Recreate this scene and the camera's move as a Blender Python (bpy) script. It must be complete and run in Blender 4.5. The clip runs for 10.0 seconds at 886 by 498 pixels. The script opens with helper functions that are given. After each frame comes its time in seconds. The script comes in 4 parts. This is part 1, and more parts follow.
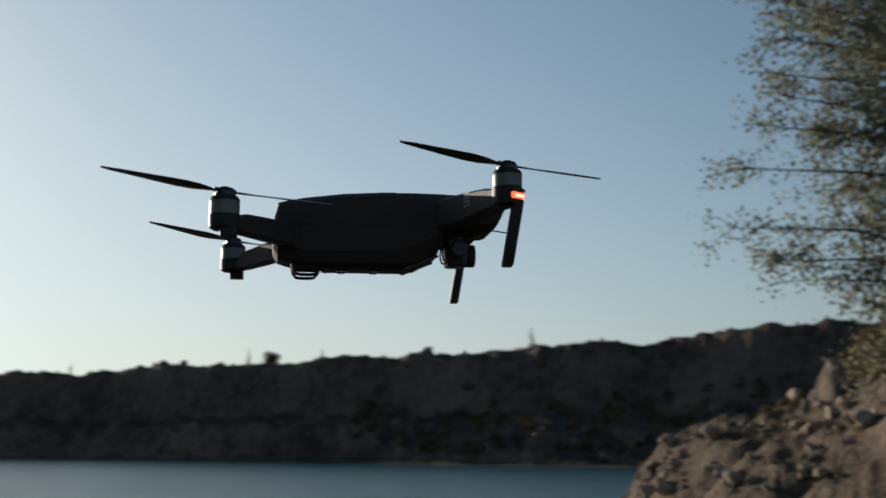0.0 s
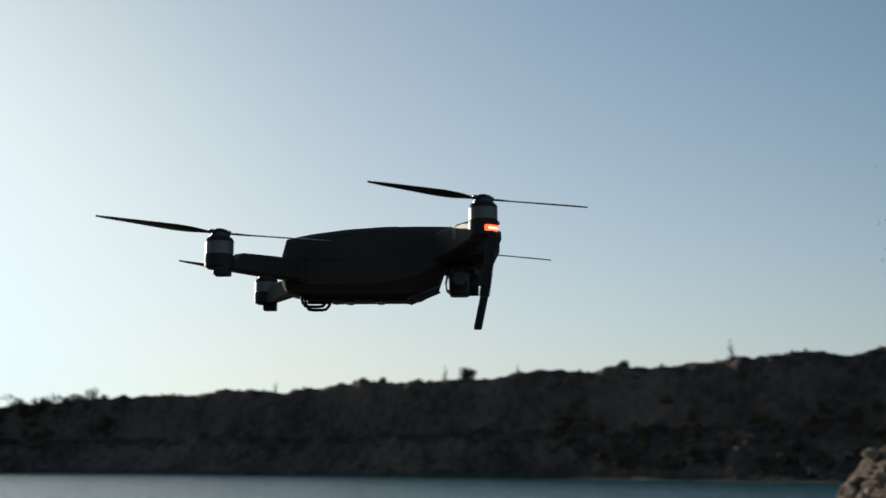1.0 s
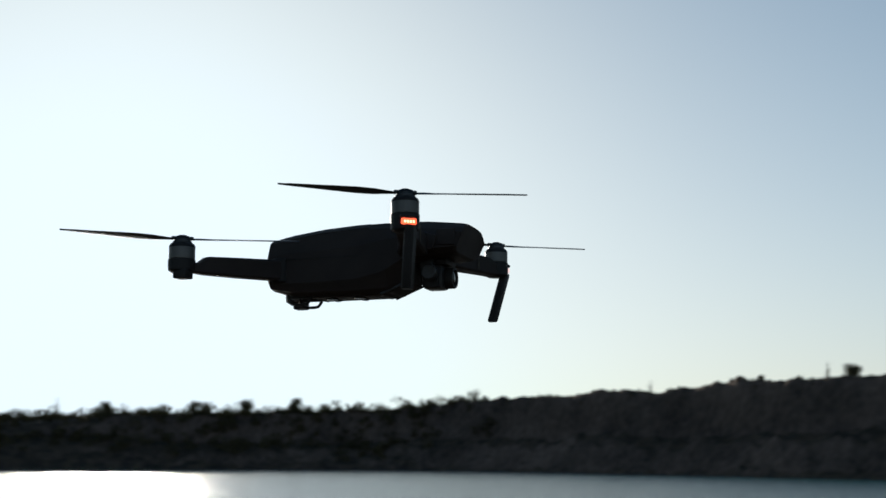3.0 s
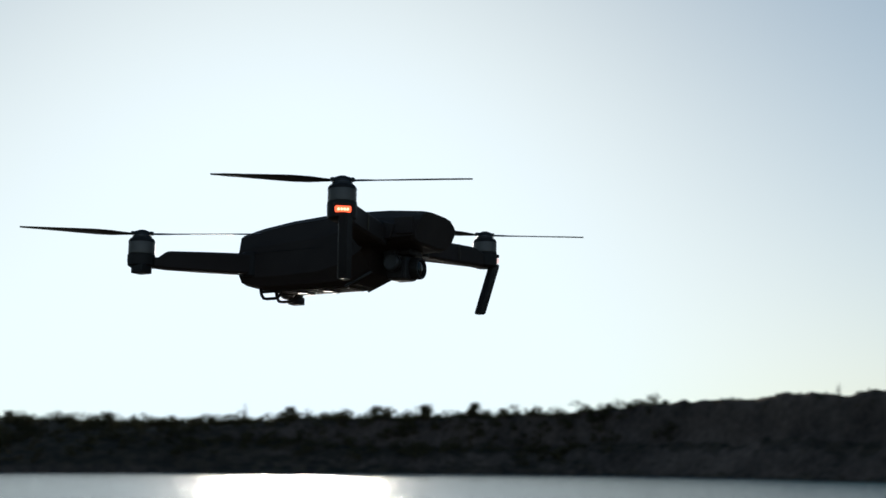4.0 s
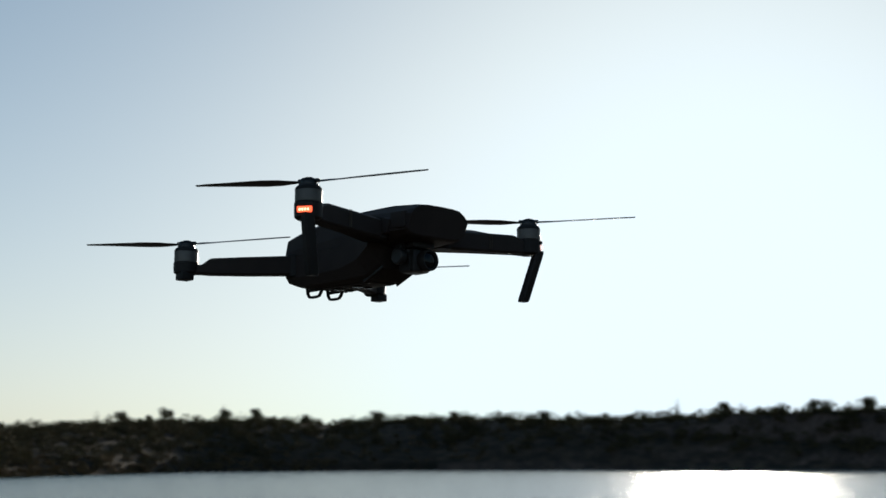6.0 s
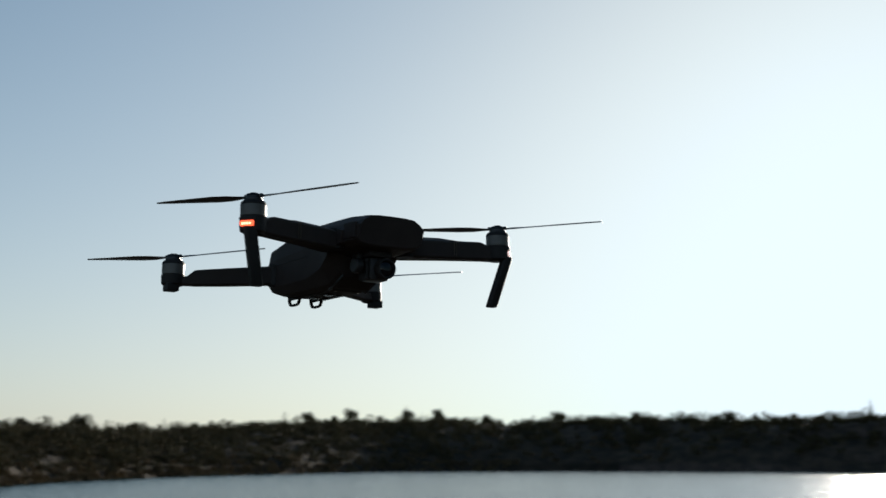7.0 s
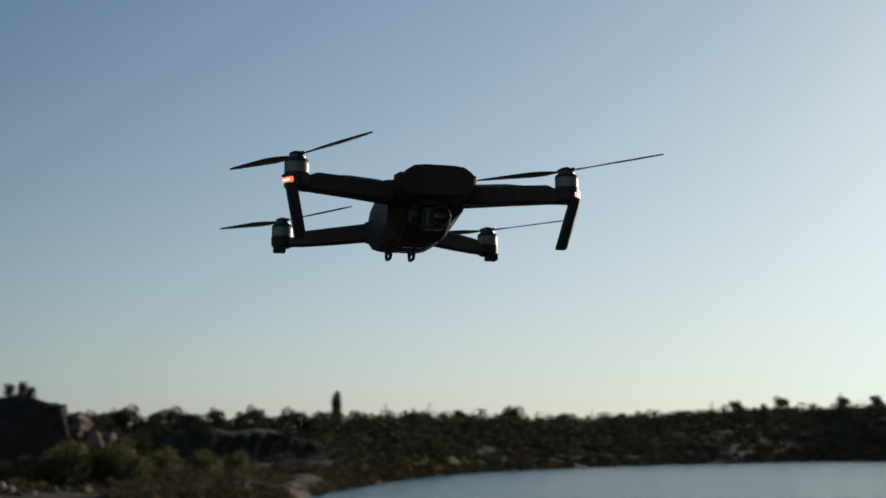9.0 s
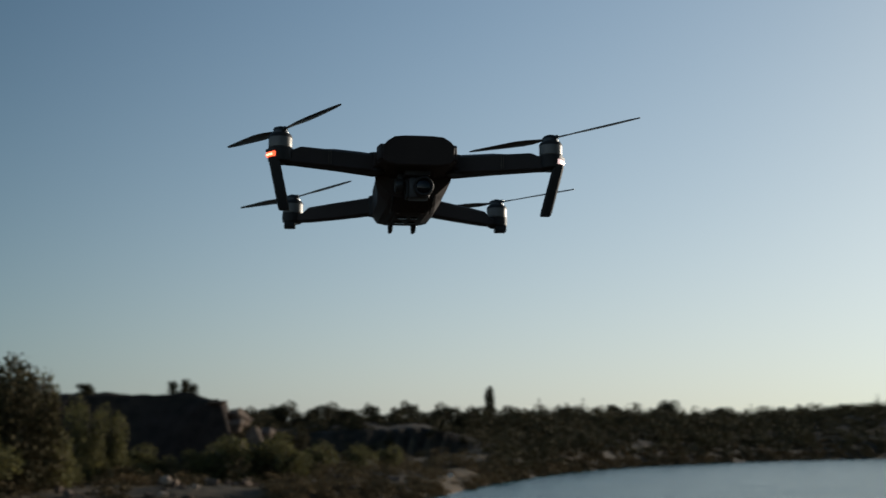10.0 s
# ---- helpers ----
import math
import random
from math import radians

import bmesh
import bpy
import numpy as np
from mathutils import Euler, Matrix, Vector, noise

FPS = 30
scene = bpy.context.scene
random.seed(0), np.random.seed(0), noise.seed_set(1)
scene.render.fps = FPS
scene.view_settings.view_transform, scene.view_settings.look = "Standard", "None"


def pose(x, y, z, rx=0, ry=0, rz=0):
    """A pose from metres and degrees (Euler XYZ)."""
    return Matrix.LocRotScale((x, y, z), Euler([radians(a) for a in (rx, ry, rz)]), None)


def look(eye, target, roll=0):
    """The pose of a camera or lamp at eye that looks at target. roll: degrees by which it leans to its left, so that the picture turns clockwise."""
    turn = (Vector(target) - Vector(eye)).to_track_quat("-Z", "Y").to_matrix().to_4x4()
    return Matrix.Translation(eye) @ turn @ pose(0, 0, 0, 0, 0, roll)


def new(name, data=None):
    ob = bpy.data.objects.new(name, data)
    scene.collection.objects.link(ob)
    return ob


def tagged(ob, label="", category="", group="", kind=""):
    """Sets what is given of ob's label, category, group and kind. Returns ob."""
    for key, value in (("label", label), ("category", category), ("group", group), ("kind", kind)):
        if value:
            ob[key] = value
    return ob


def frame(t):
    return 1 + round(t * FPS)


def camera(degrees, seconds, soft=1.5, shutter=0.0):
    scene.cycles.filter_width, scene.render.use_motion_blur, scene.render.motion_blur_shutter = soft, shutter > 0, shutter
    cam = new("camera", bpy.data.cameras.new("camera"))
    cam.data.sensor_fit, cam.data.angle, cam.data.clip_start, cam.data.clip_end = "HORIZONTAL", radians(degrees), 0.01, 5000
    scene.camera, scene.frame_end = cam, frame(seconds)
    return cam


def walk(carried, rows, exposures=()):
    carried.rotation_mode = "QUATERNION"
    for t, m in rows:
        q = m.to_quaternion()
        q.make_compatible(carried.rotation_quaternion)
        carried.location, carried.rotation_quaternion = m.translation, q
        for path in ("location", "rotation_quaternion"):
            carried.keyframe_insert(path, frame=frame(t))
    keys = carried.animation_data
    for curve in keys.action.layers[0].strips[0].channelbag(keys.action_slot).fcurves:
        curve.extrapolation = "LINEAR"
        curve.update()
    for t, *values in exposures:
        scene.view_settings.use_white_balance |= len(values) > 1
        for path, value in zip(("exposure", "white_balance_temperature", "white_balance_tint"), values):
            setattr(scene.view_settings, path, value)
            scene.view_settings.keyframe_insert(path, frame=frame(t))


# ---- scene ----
DZ = 2.68         # the drone hovers this high over the water
cam = camera(39.84, 10.0, 1.5, 0.5)
cam.data.dof.use_dof = True
cam.data.dof.focus_distance = 1.12
cam.data.dof.aperture_fstop = 14.0
PATH = [  # seconds, place, tilt, heading, roll
    (0.0, 1.0498, -0.0721, 2.4772, 8.865, 171.925, -0.111),
    (0.5, 1.0777, 0.0055, 2.4813, 9.221, 177.594, -0.305),
    (1.0, 1.1050, 0.0940, 2.4836, 9.585, 181.085, -0.298),
    (1.5, 1.1118, 0.1663, 2.4761, 9.824, 183.987, -0.438),
    (2.0, 1.0993, 0.2682, 2.4703, 9.856, 188.641, -0.374),
    (2.5, 1.0841, 0.3637, 2.4734, 9.801, 193.576, 0.070),
    (2.7, 1.0764, 0.3990, 2.4748, 9.732, 195.669, 0.011),
    (3.8, 0.9741, 0.5820, 2.4710, 9.693, 205.233, 0.135),
    (4.0, 0.9477, 0.6111, 2.4682, 9.814, 206.908, 0.16),
    (4.5, 0.8867, 0.6725, 2.4724, 9.635, 212.064, -0.090),
    (5.0, 0.8370, 0.7469, 2.4674, 9.588, 218.041, -0.42),
    (5.5, 0.7768, 0.8216, 2.4620, 9.589, 222.664, -0.384),
    (6.8, 0.6424, 1.0499, 2.4598, 9.757, 233.545, 0.060),
    (7.0, 0.5980, 1.0702, 2.4614, 9.714, 235.290, 0.060),
    (7.5, 0.5028, 1.1174, 2.4567, 9.566, 240.525, -0.158),
    (8.0, 0.4315, 1.1689, 2.4408, 9.540, 246.598, -0.177),
    (8.5, 0.3568, 1.2009, 2.4268, 9.473, 250.901, -0.233),
    (9.0, 0.2929, 1.2258, 2.4158, 9.264, 254.961, -0.125),
    (9.5, 0.2002, 1.2479, 2.3970, 9.103, 258.199, 0.080),
    (10.0, 0.1372, 1.2806, 2.3852, 9.060, 262.119, -0.209),
]
walk(cam, [(t, pose(x, y, z, 90 + tilt, 0, turn - 90) @ pose(0, 0, 0, 0, 0, roll)) for t, x, y, z, tilt, turn, roll in PATH],
     [(0.0, 0.0, 5450, 6), (2.0, 0.05, 5450, 6), (5.0, 0.08, 5450, 6), (7.5, 0.05, 5450, 6), (10.0, 0.0, 5450, 6)])

# ---- light ----
SUN_AZ, SUN_EL = 213.8, 9.9
world = bpy.data.worlds.new("sky")
scene.world = world
world.use_nodes = True
wn = world.node_tree
sky = wn.nodes.new("ShaderNodeTexSky")
sky.sky_type = "NISHITA"
sky.sun_disc = False
sky.sun_elevation = radians(SUN_EL)
sky.sun_rotation = radians(90 - SUN_AZ)
sky.dust_density = 1.6
sky.ozone_density = 2.0
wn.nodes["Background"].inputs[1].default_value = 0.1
# thin haze that pales the sky towards the horizon, the same all round
way, axes = wn.nodes.new("ShaderNodeTexCoord"), wn.nodes.new("ShaderNodeSeparateXYZ")
fall, depth, haze = wn.nodes.new("ShaderNodeMath"), wn.nodes.new("ShaderNodeMath"), wn.nodes.new("ShaderNodeMix")
wn.links.new(way.outputs["Generated"], axes.inputs[0])
fall.operation, fall.inputs[1].default_value = "MULTIPLY", -5.5
wn.links.new(axes.outputs["Z"], fall.inputs[0])
depth.operation = "EXPONENT"
wn.links.new(fall.outputs[0], depth.inputs[0])
clear = wn.nodes.new("ShaderNodeMath")
clear.operation, clear.use_clamp = "MINIMUM", True
clear.inputs[1].default_value = 1.0
wn.links.new(depth.outputs[0], clear.inputs[0])
haze.data_type, haze.blend_type = "RGBA", "ADD"
haze.inputs[7].default_value = (4.0, 3.4, 3.1, 1)
wn.links.new(clear.outputs[0], haze.inputs["Factor"])
tint = wn.nodes.new("ShaderNodeMix")
tint.data_type, tint.blend_type = "RGBA", "MULTIPLY"
tint.inputs["Factor"].default_value = 1.0
tint.inputs[7].default_value = (0.965, 1.0, 0.98, 1)
wn.links.new(sky.outputs[0], tint.inputs[6])
wn.links.new(tint.outputs[2], haze.inputs[6])
# the glow round the sun levels off softly
split, joined = wn.nodes.new("ShaderNodeSeparateColor"), wn.nodes.new("ShaderNodeCombineColor")
# skylight is weakest and bluest a right angle away from the sun
toward, side, deep, scatter = wn.nodes.new("ShaderNodeVectorMath"), wn.nodes.new("ShaderNodeMath"), wn.nodes.new("ShaderNodeMapRange"), wn.nodes.new("ShaderNodeMix")
toward.operation = "DOT_PRODUCT"
toward.inputs[1].default_value = (math.cos(radians(SUN_EL)) * math.cos(radians(SUN_AZ)), math.cos(radians(SUN_EL)) * math.sin(radians(SUN_AZ)), math.sin(radians(SUN_EL)))
wn.links.new(way.outputs["Generated"], toward.inputs[0])
side.operation = "ABSOLUTE"
wn.links.new(toward.outputs["Value"], side.inputs[0])
deep.interpolation_type = "SMOOTHSTEP"
deep.inputs["From Min"].default_value, deep.inputs["From Max"].default_value = 0.1, 0.85
wn.links.new(side.outputs[0], deep.inputs["Value"])
scatter.data_type = "RGBA"
scatter.inputs[6].default_value, scatter.inputs[7].default_value = (0.34, 0.45, 0.49, 1), (1.20, 1.17, 1.14, 1)
wn.links.new(deep.outputs[0], scatter.inputs["Factor"])
spread = wn.nodes.new("ShaderNodeMix")
spread.data_type, spread.blend_type = "RGBA", "MULTIPLY"
spread.inputs["Factor"].default_value = 1.0
wn.links.new(haze.outputs[2], spread.inputs[6])
wn.links.new(scatter.outputs[2], spread.inputs[7])
wn.links.new(spread.outputs[2], split.inputs[0])
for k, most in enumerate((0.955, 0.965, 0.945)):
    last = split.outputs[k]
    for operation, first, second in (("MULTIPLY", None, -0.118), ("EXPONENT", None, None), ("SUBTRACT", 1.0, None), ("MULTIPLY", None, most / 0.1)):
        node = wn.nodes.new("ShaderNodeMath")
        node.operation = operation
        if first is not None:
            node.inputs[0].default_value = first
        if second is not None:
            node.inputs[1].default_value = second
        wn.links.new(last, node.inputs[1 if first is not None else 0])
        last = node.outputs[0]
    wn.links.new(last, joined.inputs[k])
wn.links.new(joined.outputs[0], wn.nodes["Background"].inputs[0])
sun = new("sun", bpy.data.lights.new("sun", "SUN"))
sun.data.energy, sun.data.angle, sun.data.color = 5.0, radians(0.5), (1.0, 0.80, 0.58)
SUN_WAY = Vector((math.cos(radians(SUN_AZ)), math.sin(radians(SUN_AZ)), math.tan(radians(SUN_EL))))
sun.matrix_world = look((0, 0, 30), Vector((0, 0, 30)) - SUN_WAY)


# ---- materials ----
def material(name, colour, rough=0.6, metal=0.0, second=None, scale=4.0, fine=60.0, bump=0.0, bump_scale=None, spec=0.5, random_value=0.0, emit=None, translucent=0.0):
    """A principled surface; its colour wanders between two tones at two scales, with a fine relief."""
    m = bpy.data.materials.new(name)
    m.use_nodes = True
    t = m.node_tree
    b = t.nodes["Principled BSDF"]
    b.inputs["Roughness"].default_value = rough
    b.inputs["Metallic"].default_value = metal
    b.inputs["Specular IOR Level"].default_value = spec
    where = t.nodes.new("ShaderNodeTexCoord")
    big, small = t.nodes.new("ShaderNodeTexNoise"), t.nodes.new("ShaderNodeTexNoise")
    for node, s in ((big, scale), (small, fine)):
        node.inputs["Scale"].default_value = s
        node.inputs["Detail"].default_value = 6
        t.links.new(where.outputs["Object"], node.inputs["Vector"])
    mid = t.nodes.new("ShaderNodeMath")
    mid.operation = "MULTIPLY_ADD"
    mid.inputs[1].default_value = 0.4
    t.links.new(small.outputs["Fac"], mid.inputs[0])
    part_big = t.nodes.new("ShaderNodeMath")
    part_big.operation = "MULTIPLY"
    part_big.inputs[1].default_value = 0.6
    t.links.new(big.outputs["Fac"], part_big.inputs[0])
    t.links.new(part_big.outputs[0], mid.inputs[2])
    ramp = t.nodes.new("ShaderNodeValToRGB")
    ramp.color_ramp.elements[0].position, ramp.color_ramp.elements[1].position = 0.36, 0.64
    second = second or [c * 0.7 for c in colour]
    ramp.color_ramp.elements[0].color, ramp.color_ramp.elements[1].color = (*second, 1), (*colour, 1)
    t.links.new(mid.outputs[0], ramp.inputs[0])
    last = ramp.outputs[0]
    if random_value:
        geo, hsv = t.nodes.new("ShaderNodeNewGeometry"), t.nodes.new("ShaderNodeHueSaturation")
        spread = t.nodes.new("ShaderNodeMapRange")
        spread.inputs["To Min"].default_value, spread.inputs["To Max"].default_value = 1 - random_value, 1 + random_value
        t.links.new(geo.outputs["Random Per Island"], spread.inputs["Value"])
        t.links.new(spread.outputs[0], hsv.inputs["Value"])
        t.links.new(last, hsv.inputs["Color"])
        last = hsv.outputs[0]
    t.links.new(last, b.inputs["Base Color"])
    if bump:
        relief = t.nodes.new("ShaderNodeBump")
        relief.inputs["Strength"].default_value = 1.0
        relief.inputs["Distance"].default_value = bump
        t.links.new(mid.outputs[0], relief.inputs["Height"])
        t.links.new(relief.outputs[0], b.inputs["Normal"])
    if emit:
        b.inputs["Emission Color"].default_value, b.inputs["Emission Strength"].default_value = (*emit[0], 1), emit[1]
    if translucent:
        tr, mix = t.nodes.new("ShaderNodeBsdfTranslucent"), t.nodes.new("ShaderNodeMixShader")
        mix.inputs[0].default_value = translucent
        t.links.new(last, tr.inputs["Color"])
        t.links.new(b.outputs[0], mix.inputs[1])
        t.links.new(tr.outputs[0], mix.inputs[2])
        t.links.new(mix.outputs[0], t.nodes["Material Output"].inputs["Surface"])
    return m


SHELL = material("dark_grey_shell", (0.056, 0.044, 0.038), 0.6, spec=0.1, second=(0.043, 0.034, 0.030), scale=30, fine=2500, bump=0.00004)
GLOSS = material("smooth_grey_panel", (0.03, 0.03, 0.031), 0.32, spec=0.4, second=(0.024, 0.024, 0.025), scale=30, fine=1500)
BLACK = material("black_plastic", (0.034, 0.030, 0.027), 0.55, spec=0.2, scale=60, fine=2500, bump=0.00003)
BELL = material("satin_silver_motor", (0.165, 0.148, 0.125), 0.48, 0.35, second=(0.12, 0.11, 0.096), scale=60, fine=1800)
GUNMETAL = material("gimbal_grey", (0.045, 0.042, 0.040), 0.42, 0.3, scale=60, fine=1500)
BLADE = material("black_blade", (0.02, 0.02, 0.02), 0.35, scale=40, fine=900)
PRINT = material("pale_print", (0.45, 0.44, 0.4), 0.6, scale=200, fine=2000)
GOLD = material("gold_print", (0.11, 0.08, 0.045), 0.5, scale=200, fine=2000)
GLASS = material("lens_glass", (0.008, 0.008, 0.010), 0.12, spec=0.35)
RED = material("red_light_cover", (0.5, 0.05, 0.02), 0.3, emit=((1.0, 0.10, 0.03), 2.2))
RED_DOT = material("red_light_dot", (0.8, 0.2, 0.1), 0.3, emit=((1.0, 0.30, 0.14), 5.0))
# pale colour and glow stand in for sunlight coming through the left lamp cover
SUNLIT_COVER = material("sunlit_light_cover", (0.8, 0.7, 0.62), 0.3, emit=((1.0, 0.62, 0.5), 1.0))
TAIL = material("dim_red_light_cover", (0.3, 0.03, 0.02), 0.3, emit=((1.0, 0.08, 0.04), 0.35))
BOULDER = material("pale_stone", (0.44, 0.345, 0.25), 0.9, spec=0.15, second=(0.21, 0.16, 0.12), scale=1.6, fine=14, bump=0.05)
SHORE_STONE = material("brown_stone", (0.19, 0.135, 0.095), 0.9, spec=0.15, second=(0.07, 0.052, 0.04), scale=1.6, fine=14, bump=0.05)
BARK = material("bark", (0.16, 0.12, 0.09), 0.9, second=(0.08, 0.06, 0.05), scale=5, fine=40, bump=0.02)
LEAF = material("grey_green_leaf", (0.225, 0.215, 0.13), 0.5, second=(0.12, 0.125, 0.075), scale=1.2, fine=9, random_value=0.45, translucent=0.55)
FAR_LEAF = material("olive_foliage", (0.10, 0.080, 0.038), 0.9, spec=0.1, second=(0.042, 0.036, 0.018), scale=0.12, fine=1.5, random_value=0.2, translucent=0.06)
BANK_LEAF = material("yellow_green_foliage", (0.15, 0.135, 0.05), 0.8, spec=0.15, second=(0.075, 0.07, 0.028), scale=0.4, fine=3, random_value=0.35, translucent=0.3)
BRUSH = material("brown_brush", (0.165, 0.115, 0.065), 0.85, spec=0.15, second=(0.08, 0.056, 0.034), scale=0.6, fine=4, random_value=0.35, translucent=0.35)
# near-white base colour paints in the overexposed glint of one stone
GLINT_STONE = material("glint_painted_stone", (0.82, 0.80, 0.76), 0.6, second=(0.7, 0.68, 0.64), scale=4, fine=20)
DRY_LEAF = material("ochre_foliage", (0.17, 0.12, 0.06), 0.9, spec=0.1, second=(0.06, 0.048, 0.026), scale=0.15, fine=1.5, random_value=0.2, translucent=0.08)


def ground_material(name, rock_a, rock_b, soil_a, soil_b, scale, fine, bump):
    """Rock on steep slopes, dry grass and soil on flat ones, with stains and strata."""
    m = material(name, rock_a, 0.95, spec=0.15, second=rock_b, scale=scale, fine=fine, bump=bump)
    t = m.node_tree
    b = t.nodes["Principled BSDF"]
    rock = b.inputs["Base Color"].links[0].from_socket
    where = t.nodes.new("ShaderNodeTexCoord")
    tone = t.nodes.new("ShaderNodeTexNoise")
    tone.inputs["Scale"].default_value, tone.inputs["Detail"].default_value = scale * 4, 8
    t.links.new(where.outputs["Object"], tone.inputs["Vector"])
    grass = t.nodes.new("ShaderNodeValToRGB")
    grass.color_ramp.elements[0].position, grass.color_ramp.elements[1].position = 0.4, 0.62
    grass.color_ramp.elements[0].color, grass.color_ramp.elements[1].color = (*soil_b, 1), (*soil_a, 1)
    t.links.new(tone.outputs["Fac"], grass.inputs[0])
    geo, parts, slope = t.nodes.new("ShaderNodeNewGeometry"), t.nodes.new("ShaderNodeSeparateXYZ"), t.nodes.new("ShaderNodeMapRange")
    t.links.new(geo.outputs["Normal"], parts.inputs[0])
    t.links.new(parts.outputs["Z"], slope.inputs["Value"])
    slope.inputs["From Min"].default_value, slope.inputs["From Max"].default_value = 0.72, 0.93
    mix = t.nodes.new("ShaderNodeMix")
    mix.data_type = "RGBA"
    t.links.new(slope.outputs[0], mix.inputs["Factor"])
    t.links.new(rock, mix.inputs[6])
    t.links.new(grass.outputs[0], mix.inputs[7])
    t.links.new(mix.outputs[2], b.inputs["Base Color"])
    return m


def water_material():
    m = bpy.data.materials.new("lake_water")
    m.use_nodes = True
    t = m.node_tree
    b = t.nodes["Principled BSDF"]
    b.inputs["Base Color"].default_value = (0.015, 0.085, 0.095, 1)
    b.inputs["Roughness"].default_value = 0.2
    b.inputs["IOR"].default_value = 1.33
    where = t.nodes.new("ShaderNodeTexCoord")
    height = None
    for s, w in ((0.12, 1.0), (0.5, 0.55), (1.8, 0.2), (5.0, 0.07)):
        n = t.nodes.new("ShaderNodeTexNoise")
        n.inputs["Scale"].default_value, n.inputs["Detail"].default_value = s, 3
        t.links.new(where.outputs["Object"], n.inputs["Vector"])
        k = t.nodes.new("ShaderNodeMath")
        k.operation = "MULTIPLY_ADD"
        k.inputs[1].default_value = w
        t.links.new(n.outputs["Fac"], k.inputs[0])
        if height:
            t.links.new(height, k.inputs[2])
        else:
            k.inputs[2].default_value = 0.0
        height = k.outputs[0]
    relief = t.nodes.new("ShaderNodeBump")
    relief.inputs["Distance"].default_value = 0.5
    t.links.new(height, relief.inputs["Height"])
    t.links.new(relief.outputs[0], b.inputs["Normal"])
    return m


GROUND = ground_material("quarry_ground", (0.170, 0.118, 0.090), (0.044, 0.033, 0.027), (0.075, 0.052, 0.032), (0.028, 0.023, 0.015), 0.09, 0.9, 0.4)
SPIT = ground_material("spit_earth", (0.21, 0.15, 0.105), (0.045, 0.035, 0.028), (0.125, 0.085, 0.050), (0.040, 0.029, 0.020), 0.8, 9.0, 0.25)
BASALT = ground_material("dark_rock_wall", (0.050, 0.035, 0.028), (0.019, 0.0138, 0.011), (0.045, 0.032, 0.02), (0.02, 0.016, 0.01), 0.3, 1.6, 0.3)
MEADOW = ground_material("dry_meadow", (0.12, 0.088, 0.058), (0.045, 0.034, 0.024), (0.105, 0.074, 0.042), (0.042, 0.032, 0.02), 0.3, 2.5, 0.15)
SCRUB = ground_material("dark_scrub_soil", (0.058, 0.042, 0.027), (0.024, 0.018, 0.012), (0.055, 0.038, 0.022), (0.021, 0.0175, 0.011), 0.09, 0.9, 0.2)
WATER = water_material()


# ---- shape helpers ----
def link_mesh(name, bm, m, parent=None, label="", smooth=False, crease=35):
    me = bpy.data.meshes.new(name)
    bmesh.ops.recalc_face_normals(bm, faces=bm.faces)
    bm.to_mesh(me)
    bm.free()
    me.materials.append(m)
    if smooth:
        me.polygons.foreach_set("use_smooth", [True] * len(me.polygons))
        me.set_sharp_from_angle(angle=radians(crease))
    ob = new(name, me)
    ob.parent = parent
    if label:
        tagged(ob, label)
    return ob


def part(name, bm, m, parent, label="", smooth=True, crease=35):
    return link_mesh(name, bm, m, parent, label, smooth, crease)


def bevelled(bm, width, segments=2):
    bmesh.ops.bevel(bm, geom=list(bm.edges), offset=width, segments=segments, profile=0.6, affect="EDGES", clamp_overlap=True)
    return bm


def block(size, at=(0, 0, 0), bevel=0.001, turn=None, bm=None):
    """A box with rounded edges."""
    own = bmesh.new()
    bmesh.ops.create_cube(own, size=1, matrix=Matrix.Diagonal((*size, 1)))
    if bevel:
        bevelled(own, bevel)
    own.transform(Matrix.Translation(at) @ (turn or Matrix()))
    if bm is None:
        return own
    me = bpy.data.meshes.new("piece")
    own.to_mesh(me)
    own.free()
    bm.from_mesh(me)
    bpy.data.meshes.remove(me)
    return bm


def lathe(profile, at=(0, 0, 0), steps=32, turn=None):
    """A turned body: rows of radius and height, closed at both ends."""
    bm = bmesh.new()
    rings = [[bm.verts.new((r * math.cos(2 * math.pi * k / steps), r * math.sin(2 * math.pi * k / steps), z)) for k in range(steps)] for r, z in profile]
    for a, b in zip(rings, rings[1:]):
        for k in range(steps):
            bm.faces.new((a[k], a[(k + 1) % steps], b[(k + 1) % steps], b[k]))
    bm.faces.new(rings[0][::-1])
    bm.faces.new(rings[-1])
    bm.transform(Matrix.Translation(at) @ (turn or Matrix()))
    return bm


def loft(sections):
    """A skin over closed rings of equally many points, closed at both ends."""
    bm = bmesh.new()
    rings = [[bm.verts.new(p) for p in ring] for ring in sections]
    n = len(rings[0])
    for a, b in zip(rings, rings[1:]):
        for k in range(n):
            bm.faces.new((a[k], a[(k + 1) % n], b[(k + 1) % n], b[k]))
    bm.faces.new(rings[0][::-1])
    bm.faces.new(rings[-1])
    return bm


def tube(points, radii, steps=8):
    rings = []
    for k, (p, r) in enumerate(zip(points, radii)):
        p = Vector(p)
        way = (Vector(points[min(k + 1, len(points) - 1)]) - Vector(points[max(k - 1, 0)])).normalized()
        side = way.cross(Vector((0.31, 0.17, 0.93))).normalized()
        up = side.cross(way)
        rings.append([p + r * (math.cos(2 * math.pi * j / steps) * side + math.sin(2 * math.pi * j / steps) * up) for j in range(steps)])
    return loft(rings)


